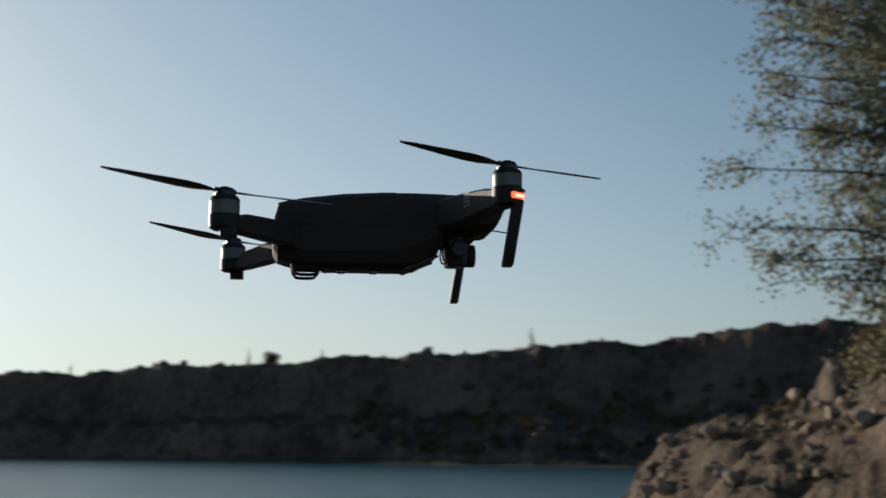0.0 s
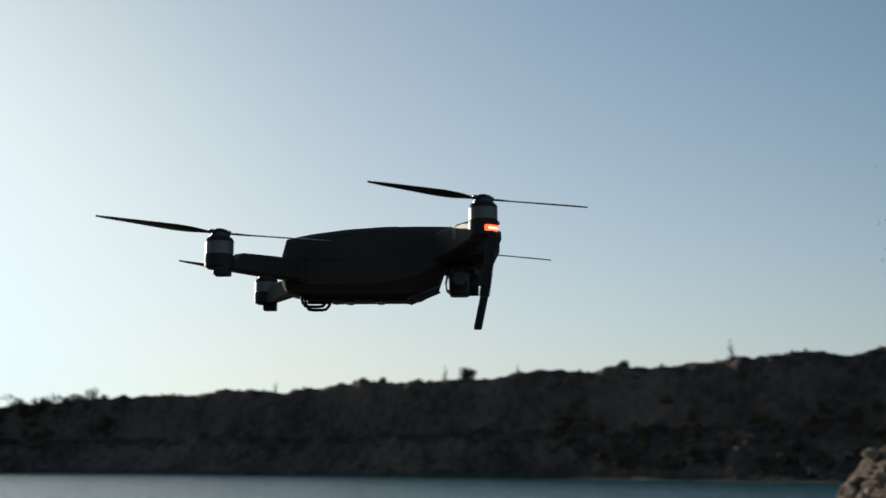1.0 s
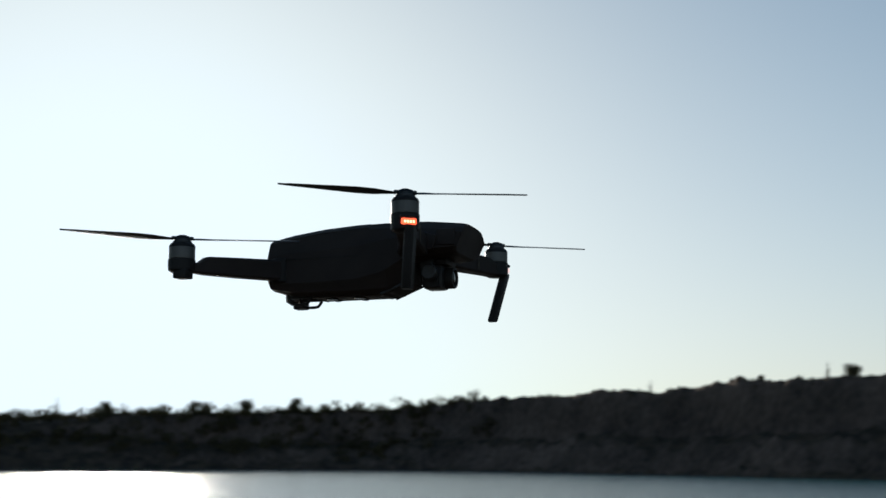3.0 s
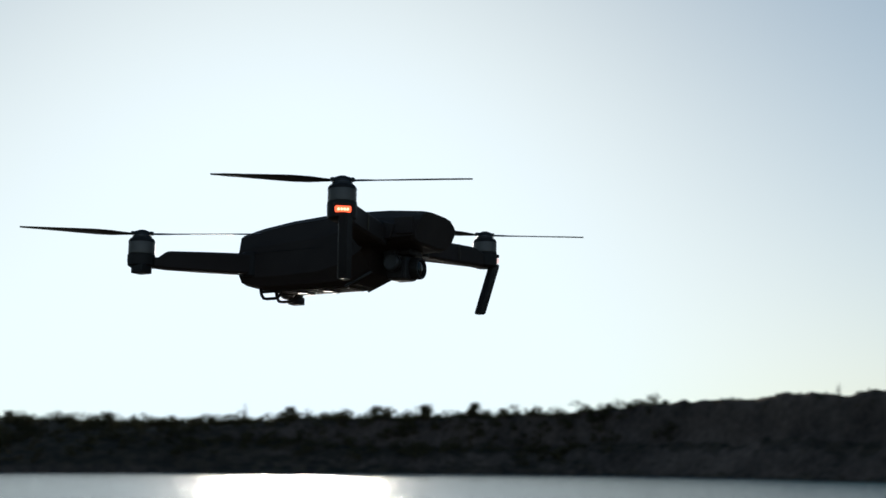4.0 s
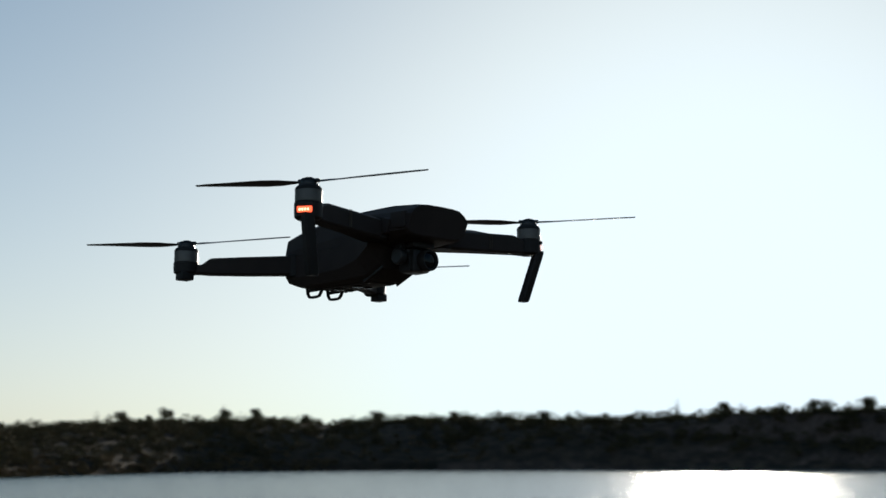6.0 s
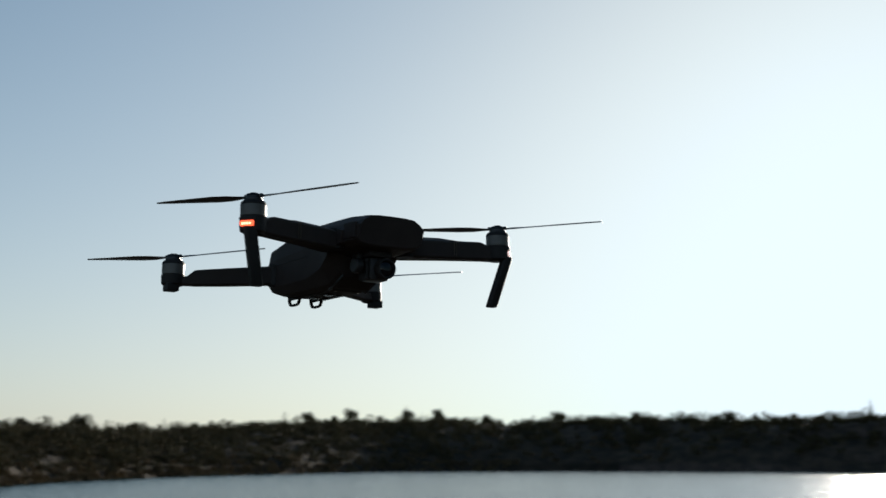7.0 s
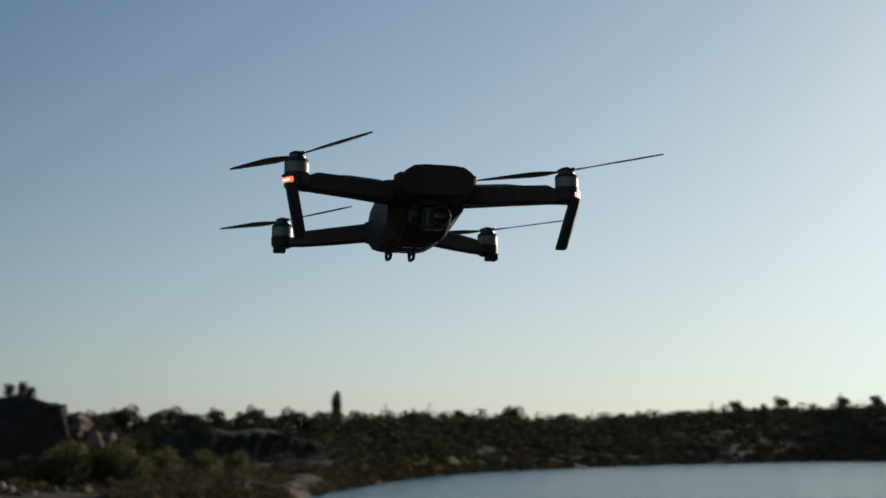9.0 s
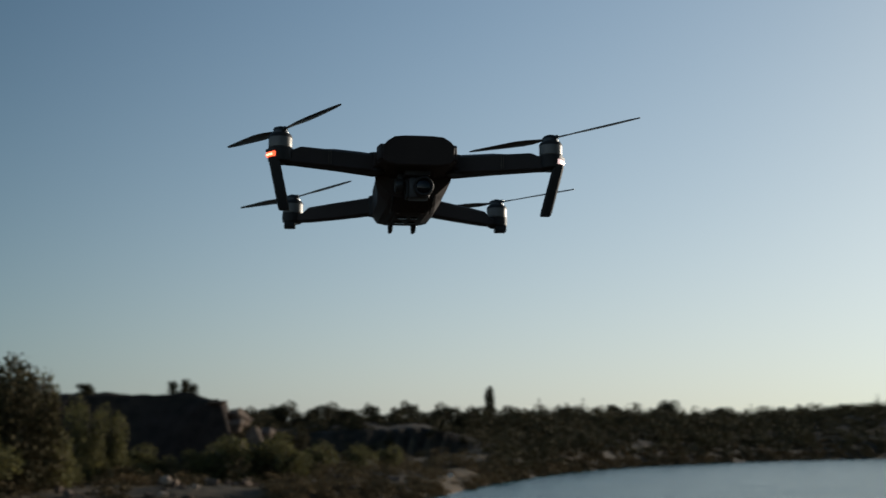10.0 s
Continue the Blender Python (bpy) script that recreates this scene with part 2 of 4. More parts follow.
def merged(*meshes):
    bm = bmesh.new()
    for other in meshes:
        me = bpy.data.meshes.new("piece")
        other.to_mesh(me)
        other.free()
        bm.from_mesh(me)
        bpy.data.meshes.remove(me)
    return bm


# ---- land ----
RNG = np.random.default_rng(7)
TABLE = np.random.default_rng(3).random(4096)


def value_noise(x, y, z):
    ix, iy, iz = np.floor(x).astype(int), np.floor(y).astype(int), np.floor(z).astype(int)
    fx, fy, fz = x - ix, y - iy, z - iz
    fx, fy, fz = fx * fx * (3 - 2 * fx), fy * fy * (3 - 2 * fy), fz * fz * (3 - 2 * fz)

    def corner(a, b, c):
        return TABLE[((ix + a) * 73856093 ^ (iy + b) * 19349663 ^ (iz + c) * 83492791) & 4095]
    low = (corner(0, 0, 0) * (1 - fx) + corner(1, 0, 0) * fx) * (1 - fy) + (corner(0, 1, 0) * (1 - fx) + corner(1, 1, 0) * fx) * fy
    high = (corner(0, 0, 1) * (1 - fx) + corner(1, 0, 1) * fx) * (1 - fy) + (corner(0, 1, 1) * (1 - fx) + corner(1, 1, 1) * fx) * fy
    return low * (1 - fz) + high * fz - 0.5


def fractal(x, y, size, octaves=5, z=0.0):
    total = np.zeros_like(x)
    for k in range(octaves):
        s = 2 ** k / size
        total = total + value_noise(x * s + 17.3 * k, y * s + 5.1 * k, np.zeros_like(x) + z * s + k) / 2 ** k
    return total


def ease(a, b, v):
    s = np.clip((v - a) / (b - a), 0, 1)
    return s * s * (3 - 2 * s)


SHORE_AZ = [130, 143, 156.6, 166, 174, 182, 190, 198, 206, 214, 230, 238, 242, 246, 250, 253, 256, 259, 262, 265, 270, 283, 300]
SHORE_R = [92, 97, 103, 112, 125, 143, 172, 212, 232, 242, 245, 228, 198, 174, 147, 127, 104, 79, 57, 49, 44, 40, 38]
TOP_AZ = [130, 150, 158, 162, 168, 176.6, 181, 185, 188.5, 191, 197, 202, 206, 210, 213.5, 217, 221, 225, 228, 232, 235.5, 240, 243, 248, 252, 256, 260, 264, 270, 300]
TOP_Z = [13.7, 13.7, 13.8, 12.8, 12.8, 12.3, 11.9, 12.9, 12.0, 12.8, 12.6, 11.0, 11.4, 11.3, 11.3, 10.4, 10.3, 11.2, 11.3, 10.0, 10.8, 9.7, 9.0, 6.5, 6.3, 6.2, 5.2, 4.6, 4.2, 4.2]


def shore(az):
    return np.interp(az, SHORE_AZ, SHORE_R)


def ground(az, r):
    """The height of the land over the water, by bearing in degrees and distance."""
    az, r = np.asarray(az, float), np.asarray(r, float)
    x, y = r * np.cos(np.radians(az)), r * np.sin(np.radians(az))
    rough = fractal(x, y, 30.0, 4)
    u = r - shore(az) - (1.2 + 1.2 * ease(0, 12, r - shore(az))) * fractal(x, y, 22.0, 3) * ease(0, 15, r - shore(az) + 12)
    top = np.interp(az, TOP_AZ, TOP_Z)
    cliff = np.where(u < 0, u * 0.25, top * (0.36 * ease(0, 11, u) + 0.06 * ease(9, 15, u) + 0.58 * ease(14, 21, u)))
    crag = (np.abs(fractal(x, y, 9.0, 5)) - 0.2) * 0.9 + fractal(x, y, 3.0, 4) * 0.9 + fractal(x, y, 40.0, 2) * 1.0 + fractal(x, y, 1.3, 2) * 0.55
    cliff = cliff + crag * ease(0.5, 4, u) * (1 - 0.75 * ease(19, 26, u))
    reach = np.interp(az, [200, 225, 245, 258, 264], [24, 40, 70, 90, 100])
    slope = np.where(u < 0, u * 0.2, np.minimum(0.5, u * np.interp(az, [236, 248, 262, 266], [0.25, 0.07, 0.045, 0.25])) + (top - 0.5) * (1 - np.exp(-np.maximum(u, 0) / reach * 1.6)) / (1 - math.exp(-1.6)) * (u < reach) + (top - 0.5) * (u >= reach))
    slope = slope + (rough * 0.9 + fractal(x, y, 6.0, 4) * 0.2) * ease(0.3, 8, u)
    kind = ease(205, 226, az)
    h = cliff * (1 - kind) + slope * kind
    # a dry meadow with a low dark cliff behind it
    flat = ease(259, 263, az) * (1 - ease(280, 284, az)) * (u > 0)
    h = h * (1 - flat) + flat * np.minimum(h, 0.45 + 0.022 * np.maximum(u, 0) + 0.35 * fractal(x, y, 7.0, 4))
    edge = np.interp(az, [256, 260, 270, 273], [118, 95, 95, 86]) + 3 * fractal(x, y, 9.0, 4)
    step = ease(258.5, 263.5, az) * (1 - ease(280, 284, az)) * (u > 0) * ease(-0.6, 1.6, r - edge)
    h = np.maximum(h, step * (3.5 + 1.1 * fractal(x, y, 8.0, 4) + 0.012 * (r - edge)) + (1 - step) * h)
    # a rock wall on the far end of the bank
    torn = az + 1.3 * fractal(x, y, 5.0, 4)
    wall = ease(271.9, 272.5, torn) * (1 - ease(282.5, 285, az)) * ease(67.6, 69.4, r + 4.5 * fractal(x, y, 7.0, 4)) * (1 - 0.7 * ease(85, 110, r))
    h = np.maximum(h, wall * (4.9 + 1.0 * fractal(x, y, 6.0, 5)) + (1 - wall) * h)
    h = np.maximum(h, -2.5)
    # rocky spit near the tree
    crest = np.interp(az, [146, 150, 152.2, 153, 154.7, 155.7, 157.2, 158.3, 160.3, 161.5, 162.7, 163.8, 164.9, 165.8], [4.6, 4.2, 3.6, 3.4, 3.0, 2.9, 2.88, 2.84, 2.45, 2.1, 1.5, 0.3, -1.2, -2.5])
    spit = (crest + 2.5) * np.exp(-np.abs((r - 26 - 1.5 * fractal(x, y, 4.0, 2)) / np.where(r < 26, np.interp(az, [156, 160, 163], [13.0, 8.5, 6.0]), 4.0)) ** 2.4) - 2.5
    spit = spit + ((np.abs(fractal(x, y, 1.5, 5)) - 0.12) * 0.4 + fractal(x, y, 0.45, 3) * 0.18) * ease(-1.5, 0.5, spit)
    h = np.where(az < 166, np.maximum(h, spit), h)
    # the bank under the camera, and the land behind it
    bank = 0.95 + 0.1 * fractal(x, y, 2.0, 3) - 3.4 * ease(6.5, 9.5, r)
    h = np.where(r < 12, np.maximum(h, bank), h)
    back = 1 - ease(132, 147, az) * (1 - ease(292, 310, az))
    return h * (1 - back) + (0.95 + 0.3 * rough + 6 * ease(60, 300, r)) * back


def place(az, r, lift=0.0):
    return Vector((r * math.cos(radians(az)), r * math.sin(radians(az)), float(ground(np.array([az]), np.array([r]))[0]) + lift))


def mesh_from_arrays(name, verts, faces, m):
    me = bpy.data.meshes.new(name)
    me.from_pydata(verts.tolist() if hasattr(verts, "tolist") else verts, [], faces.tolist() if hasattr(faces, "tolist") else faces)
    me.materials.append(m)
    return me


def land():
    az = np.concatenate([np.arange(-60, 132, 4.0), np.arange(132, 148, 1.0), np.arange(148, 288, 0.125), np.arange(288, 300, 1.0)])
    near = np.concatenate([[0.01, 2, 4, 6, 7, 8, 9, 10, 12, 15, 17], np.arange(18, 33, 0.14)])
    past = np.concatenate([np.arange(-1.5, 6, 0.4), np.arange(6, 26, 0.55), np.arange(26, 60, 2.0), np.arange(60, 140, 5.0), [160, 200, 260, 400, 800, 1600, 3000, 4600]])
    a = np.repeat(az[:, None], len(near) + len(past), 1)
    s = shore(a[:, :1] % 360)
    r = np.concatenate([np.repeat(near[None], len(az), 0), s + past[None]], 1)
    z = ground(a % 360, r)
    x, y = r * np.cos(np.radians(a)), r * np.sin(np.radians(a))
    verts = np.stack([x, y, z], -1).reshape(-1, 3)
    n, k = a.shape
    i, j = np.meshgrid(np.arange(n), np.arange(k - 1), indexing="ij")
    i2 = (i + 1) % n
    faces = np.stack([i * k + j, i * k + j + 1, i2 * k + j + 1, i2 * k + j], -1).reshape(-1, 4)
    me = mesh_from_arrays("ground", verts, faces, GROUND)
    me.polygons.foreach_set("use_smooth", [True] * len(me.polygons))
    me.materials.append(SPIT)
    on_spit = (a < 166.5) & (a > 120) & (r < 40) & (r > 15.5)
    me.materials.append(BASALT)
    on_wall = (a > 271.6) & (a < 286) & (r > 62) & (r < 100)
    me.materials.append(MEADOW)
    on_meadow = (a > 260) & (a < 284) & (r > 30) & (r < np.interp(a, [257, 262, 269, 271, 273], [92, 93, 94, 88, 66])) & ~on_wall
    on_wall |= (a > 258) & (a < 273) & (r < 125) & (r > 70) & ~on_meadow
    me.materials.append(SCRUB)
    on_scrub = (a > 227) & (a < 290) & (r > 30) & ~on_wall & ~on_meadow
    me.polygons.foreach_set("material_index", (4 * on_scrub + on_spit + 2 * on_wall + 3 * on_meadow)[:, :-1].astype(np.int32).ravel())
    return tagged(new("ground", me), "brown quarry rock and dry grass round a lake", "ground", kind="structure")


land()
bm = bmesh.new()
bmesh.ops.create_circle(bm, cap_ends=True, radius=420, segments=96)
tagged(link_mesh("water", bm, WATER), "blue-grey rippled quarry lake water", "water", kind="structure")


# ---- the drone ----
def ring_at(y, zt, wt, ws, zs, wm, z1, z2, wb, z3, wc, zb):
    """One closed section of the hull across its length."""
    half = [(0, zt), (wt * 0.6, zt - 0.0002), (wt, zt - 0.0012), (ws, zs), (wm, z1), (wm, z2), (wb, z3), (wc, zb), (wc * 0.5, zb)]
    right = [Vector((x, y, z)) for x, z in half] + [Vector((0, y, zb))]
    left = [Vector((-p.x, y, p.z)) for p in reversed(right[1:-1])]
    return right + left


def drone():
    base = tagged(new("drone"), "dark grey folding camera drone hovering with red arm lights", "drone")
    base.matrix_world = pose(0, 0, DZ)
    hull = loft([
        ring_at(-0.0714, -0.0195, 0.0222, 0.0252, -0.0222, 0.0262, -0.0262, -0.0352, 0.0225, -0.0412, 0.0140, -0.0428),
        ring_at(-0.0708, -0.0170, 0.0228, 0.0264, -0.0200, 0.0275, -0.0250, -0.0375, 0.0235, -0.0435, 0.0150, -0.0452),
        ring_at(-0.0672, -0.0030, 0.0236, 0.0282, -0.0072, 0.0306, -0.0200, -0.0428, 0.0260, -0.0492, 0.0165, -0.0512),
        ring_at(-0.0570, -0.0008, 0.0238, 0.0286, -0.0058, 0.0315, -0.0190, -0.0450, 0.0265, -0.0520, 0.0170, -0.0540),
        ring_at(-0.0440, 0.0016, 0.0240, 0.0290, -0.0042, 0.0325, -0.0180, -0.0460, 0.0270, -0.0540, 0.0175, -0.0562),
        ring_at(-0.0120, 0.0056, 0.0240, 0.0293, -0.0012, 0.0328, -0.0165, -0.0460, 0.0270, -0.0545, 0.0178, -0.0570),
        ring_at(0.0210, 0.0077, 0.0238, 0.0295, 0.0008, 0.0330, -0.0150, -0.0450, 0.0265, -0.0545, 0.0180, -0.0573),
        ring_at(0.0460, 0.0082, 0.0234, 0.0300, 0.0012, 0.0345, -0.0110, -0.0400, 0.0250, -0.0535, 0.0180, -0.0573),
        ring_at(0.0520, 0.0082, 0.0232, 0.0304, 0.0010, 0.0355, -0.0100, -0.0380, 0.0245, -0.0520, 0.0178, -0.0565),
        ring_at(0.0685, 0.0081, 0.0228, 0.0320, 0.0002, 0.0385, -0.0100, -0.0300, 0.0235, -0.0440, 0.0165, -0.0478),
        ring_at(0.0745, 0.0079, 0.0230, 0.0325, -0.0006, 0.0400, -0.0110, -0.0225, 0.0270, -0.0275, 0.0180, -0.0300),
        ring_at(0.0900, 0.0073, 0.0232, 0.0330, -0.0022, 0.0405, -0.0120, -0.0215, 0.0285, -0.0262, 0.0190, -0.0280),
        ring_at(0.1070, 0.0056, 0.0228, 0.0320, -0.0026, 0.0388, -0.0095, -0.0210, 0.0300, -0.0250, 0.0200, -0.0266),
        ring_at(0.1215, 0.0038, 0.0240, 0.0315, -0.0024, 0.0356, -0.0070, -0.0205, 0.0312, -0.0240, 0.0210, -0.0254),
        ring_at(0.1252, 0.0031, 0.0240, 0.0311, -0.0026, 0.0349, -0.0072, -0.0198, 0.0306, -0.0232, 0.0207, -0.0245),
        ring_at(0.1258, 0.0026, 0.0236, 0.0306, -0.0030, 0.0344, -0.0075, -0.0192, 0.0299, -0.0224, 0.0202, -0.0237)])
    # the nose is undercut towards the gimbal
    for v in hull.verts:
        if v.co.y > 0.1:
            v.co.y -= 0.55 * max(0.0, -0.009 - v.co.z) * (v.co.y - 0.1) / 0.0256
    body = part("hull", hull, SHELL, base, crease=9)
    # battery lid on the back, a shell just proud of the hull with a groove round it
    lid_rows = []
    for y, z, w in ((-0.0640, -0.0018, 0.0228), (-0.0560, -0.0001, 0.0233), (-0.0440, 0.0022, 0.0236), (-0.0120, 0.0062, 0.0237), (0.0210, 0.0083, 0.0235), (0.0330, 0.0086, 0.0233)):
        half = [(0, z), (w * 0.6, z - 0.0003), (w, z - 0.0014), (w + 0.0054, z - 0.0058), (w + 0.0050, z - 0.0070), (w - 0.002, z - 0.004), (0, z - 0.003)]
        lid_rows.append([Vector((x, y, q)) for x, q in half] + [Vector((-x, y, q)) for x, q in reversed(half[1:-1])])
    part("battery", loft(lid_rows), SHELL, body, "removable dark grey battery lid")
    part("power_button", lathe([(0.0062, -0.001), (0.0062, 0.0006), (0.0056, 0.0011)], (0, -0.012, 0.0062), 24), GLOSS, body)
    # flank panels, the gaps of the rear arm bays and the vents
    for s in (1, -1):
        part("sensor_bay", block((0.0085, 0.017, 0.0150), (s * 0.0350, 0.1105, -0.0115), 0.0016, Matrix.Rotation(radians(9 * s), 4, "Z")), SHELL, body)
        part("shoulder", bevelled(loft([[Vector((s * x, y, z)) for y, z in ((0.070, -0.0085), (0.090, -0.0065), (0.104, -0.0105), (0.100, -0.0225), (0.078, -0.0250))] for x in (0.0365, 0.0425)]), 0.0012), SHELL, body)
        part("chin_edge", block((0.0014, 0.030, 0.0022), (s * 0.0205, 0.056, -0.0525), 0.0004, Matrix.Rotation(radians(22), 4, "X")), GLOSS, body)
    for s in (1, -1):
        part("flank_seam", block((0.0010, 0.1080, 0.0007), (s * 0.0327, -0.0060, -0.0235), 0.0002), BLACK, body)
    # belly plate with two sensors and screws
    part("belly_plate", block((0.030, 0.074, 0.0016), (0, 0.008, -0.0577), 0.0006), SHELL, body, "grey belly plate")
    for y in (-0.012, 0.016):
        part("belly_sensor", lathe([(0.0052, 0), (0.0052, -0.0012), (0.004, -0.0016)][::-1], (0.006, y, -0.0582), 20), GLASS, body)
        part("belly_sensor", lathe([(0.0038, 0), (0.0038, -0.0012), (0.003, -0.0016)][::-1], (-0.007, y, -0.0582), 20), GLASS, body)
    for x, y in ((0.0125, -0.025), (-0.0125, -0.025), (0.0125, 0.041), (-0.0125, 0.041)):
        part("screw", lathe([(0.0013, -0.0006), (0.0013, 0.0004)], (x, y, -0.0584), 10), BELL, body)
    part("tail_light", block((0.012, 0.0016, 0.0034), (0.0095, -0.0690, -0.0455), 0.0006), TAIL, body, "dim red tail light")
    part("tail_grille", block((0.026, 0.0014, 0.009), (0, -0.0708, -0.0310), 0.0004), BLACK, body)
    # two wire-like landing feet
    for s in (1, -1):
        x = s * 0.0127
        pts = [(x, -0.0550, -0.0530), (x, -0.0535, -0.0600), (x, -0.0510, -0.0632), (x, -0.0470, -0.0638), (x, -0.0390, -0.0638), (x, -0.0352, -0.0632), (x, -0.0325, -0.0600), (x, -0.0300, -0.0545)]
        foot = tube(pts, [0.0014] * len(pts), 8)
        for v in foot.verts:
            v.co.x = x + (v.co.x - x) * 1.35
        part("landing_foot", foot, BLACK, base, "black looped landing foot")
        part("foot_web", block((0.0030, 0.020, 0.0030), (x, -0.0425, -0.0568), 0.0008), BLACK, base)

    def rotor(x, y, top, bell_low, bottom, foot_way, turn):
        """A motor with its base, bell, hub and folding two-blade propeller."""
        mount = part("motor_base", lathe([(0.0090, bottom), (0.0116, bottom + 0.0018), (0.0120, bottom + 0.006), (0.0120, bell_low - 0.0004), (0.0112, bell_low)], (x, y, 0), 40), BLACK, base)
        h = top - 0.0078 - bell_low
        bell = part("motor", lathe([(0.0108, bell_low), (0.0115, bell_low + 0.0006), (0.0115, bell_low + h - 0.0038), (0.0111, bell_low + h - 0.0018), (0.0100, bell_low + h - 0.0005), (0.0084, bell_low + h)], (x, y, 0), 40), BELL, base, "satin silver motor bell")
        part("motor_ring", lathe([(0.0117, bell_low + h - 0.0034), (0.0114, bell_low + h - 0.0018), (0.0104, bell_low + h - 0.0002), (0.0090, bell_low + h + 0.0008), (0.0080, bell_low + h + 0.0012)], (x, y, 0), 40), BLACK, bell)
        prop = part("propeller_hub", lathe([(0.0084, top - 0.0068), (0.0084, top - 0.0056), (0.0070, top - 0.0050), (0.0068, top - 0.0032), (0.0074, top - 0.0028), (0.0066, top - 0.0012), (0.0040, top - 0.0006), (0.0036, top)], (x, y, 0), 28), BLADE, base)
        for k in (0, 1):
            rows = []
            for j, (r, chord, pitch, lift) in enumerate(((0.003, 0.0050, 4, 0), (0.010, 0.0060, 8, 0), (0.016, 0.0085, 20, 0.0002), (0.026, 0.0135, 21, 0.0005), (0.040, 0.0165, 17, 0.0010), (0.058, 0.0150, 13, 0.0016), (0.076, 0.0120, 10, 0.0022), (0.094, 0.0088, 8, 0.0028), (0.102, 0.0052, 7, 0.0030), (0.1045, 0.0018, 6, 0.0031))):
                th = 0.0016 if r < 0.02 else 0.0011
                section = [(-0.5, 0), (-0.25, 0.6), (0.1, 0.75), (0.5, 0.1), (0.1, -0.35), (-0.25, -0.4)]
                chord, pitch = chord * 0.85, pitch * 0.6
                c, s = math.cos(radians(pitch)), math.sin(radians(pitch))
                rows.append([Vector((r, a * chord * c - b * th * s, a * chord * s + b * th * c + lift)) for a, b in section])
            blade = loft(rows)
            blade.transform(Matrix.Translation((x, y, top - 0.0034)) @ Matrix.Rotation(radians(turn + 180 * k), 4, "Z"))
            part("propeller_blade", blade, BLADE, prop)
            a = radians(turn + 180 * k)
            part("blade_pin", lathe([(0.0021, top - 0.0042), (0.0021, top - 0.0014), (0.0015, top - 0.0010)], (x + 0.0078 * math.cos(a), y + 0.0078 * math.sin(a), 0), 12), BLADE, prop)
        if foot_way:
            part("motor_foot", block((0.0130, 0.0130, 0.0082), (x + foot_way[0], y + foot_way[1], bottom - 0.0020), 0.0012), BLACK, mount)
        return mount

    # front arms: a long tapering bar, a wedge, the motor, a lamp and a swept leg
    for s in (1, -1):
        def bar(u, ahead, behind, z_ahead, z_behind, z_low):
            """A section of the arm: its top rises from the front edge to the rear one."""
            return [Vector((s * u, y, z)) for y, z in ((ahead, z_ahead - 0.0018), (ahead - 0.002, z_ahead), (behind + 0.002, z_behind), (behind, z_behind - 0.0018),
                                                       (behind, z_low + 0.0018), (behind + 0.002, z_low), (ahead - 0.002, z_low), (ahead, z_low + 0.0018))]
        arm = part("front_arm", loft([bar(0.034, 0.0925, 0.0650, -0.0085, -0.0028, -0.0265), bar(0.042, 0.0943, 0.0665, -0.0090, -0.0026, -0.0268), bar(0.052, 0.0963, 0.0705, -0.0085, -0.0022, -0.0265), bar(0.080, 0.1020, 0.0825, -0.0077, -0.0028, -0.0258),
                                      bar(0.1130, 0.1090, 0.0925, -0.0068, -0.0060, -0.0247), bar(0.1160, 0.1097, 0.0935, -0.0074, -0.0066, -0.0246), bar(0.1212, 0.1115, 0.0955, -0.0100, -0.0076, -0.0245), bar(0.1300, 0.1138, 0.0976, -0.0105, -0.0088, -0.0245)]), SHELL, base, crease=20)
        hinge = lathe([(0.0080, -0.0268), (0.0088, -0.0258), (0.0088, -0.0080), (0.0080, -0.0070)], (s * 0.0395, 0.0860, 0), 28)
        part("arm_hinge", hinge, BLACK, arm)
        mount = rotor(s * 0.1347, 0.1083, 0.0117, -0.0098, -0.0245, None, 121 if s > 0 else 132)
        # the lamp sits on the outer front face of the motor base
        face = Matrix.Translation((s * 0.1347, 0.1083, -0.0172)) @ Matrix.Rotation(radians(36 if s > 0 else 144), 4, "Z")
        lamp = block((0.0040, 0.0128, 0.0052), (0.0108, 0, 0), 0.0014)
        lamp.transform(face)
        light = part("arm_light", lamp, RED if s > 0 else SUNLIT_COVER, base, "glowing red arm light" if s > 0 else "arm light with sun on its cover painted as a pale glow")
        if s > 0:
            for k in range(4):
                dot = block((0.0009, 0.0016, 0.0020), (0.0129, -0.0036 + 0.0024 * k, -0.0004), 0.0003)
                dot.transform(face)
                part("light_dot", dot, RED_DOT, light)
        cap = block((0.0060, 0.0150, 0.0030), (0.0094, 0, 0.0044), 0.0010)
        cap.transform(face)
        part("lamp_hood", cap, BLACK, base)
        rows = []
        tip = (0.1300, 0.1085) if s > 0 else (0.1287, 0.1053)
        for q, f, z in ((0, -0.02, -0.0208), (1, 0.0, -0.0240), (2, 0.47, -0.0460), (3, 0.96, -0.0690), (4, 1.0, -0.0708)):
            x, y = 0.1402 + (tip[0] - 0.1402) * f, 0.1150 + (tip[1] - 0.1150) * f
            w, dp = (0.0108, 0.0084) if q < 4 else (0.0095, 0.0072)
            rows.append([Vector((s * x + a * w * 0.5, y + b * dp * 0.5, z)) for a, b in ((1, 0.6), (0.7, 1), (-0.7, 1), (-1, 0.6), (-1, -0.6), (-0.7, -1), (0.7, -1), (1, -0.6))])
        leg = part("landing_leg", loft(rows), BLACK, base)
        # small printed mark on the arm
        mark = part("printed_label", block((0.0002, 0.0002, 0.0002), (s * 0.086, 0.0845, -0.0096), 0), PRINT, arm)
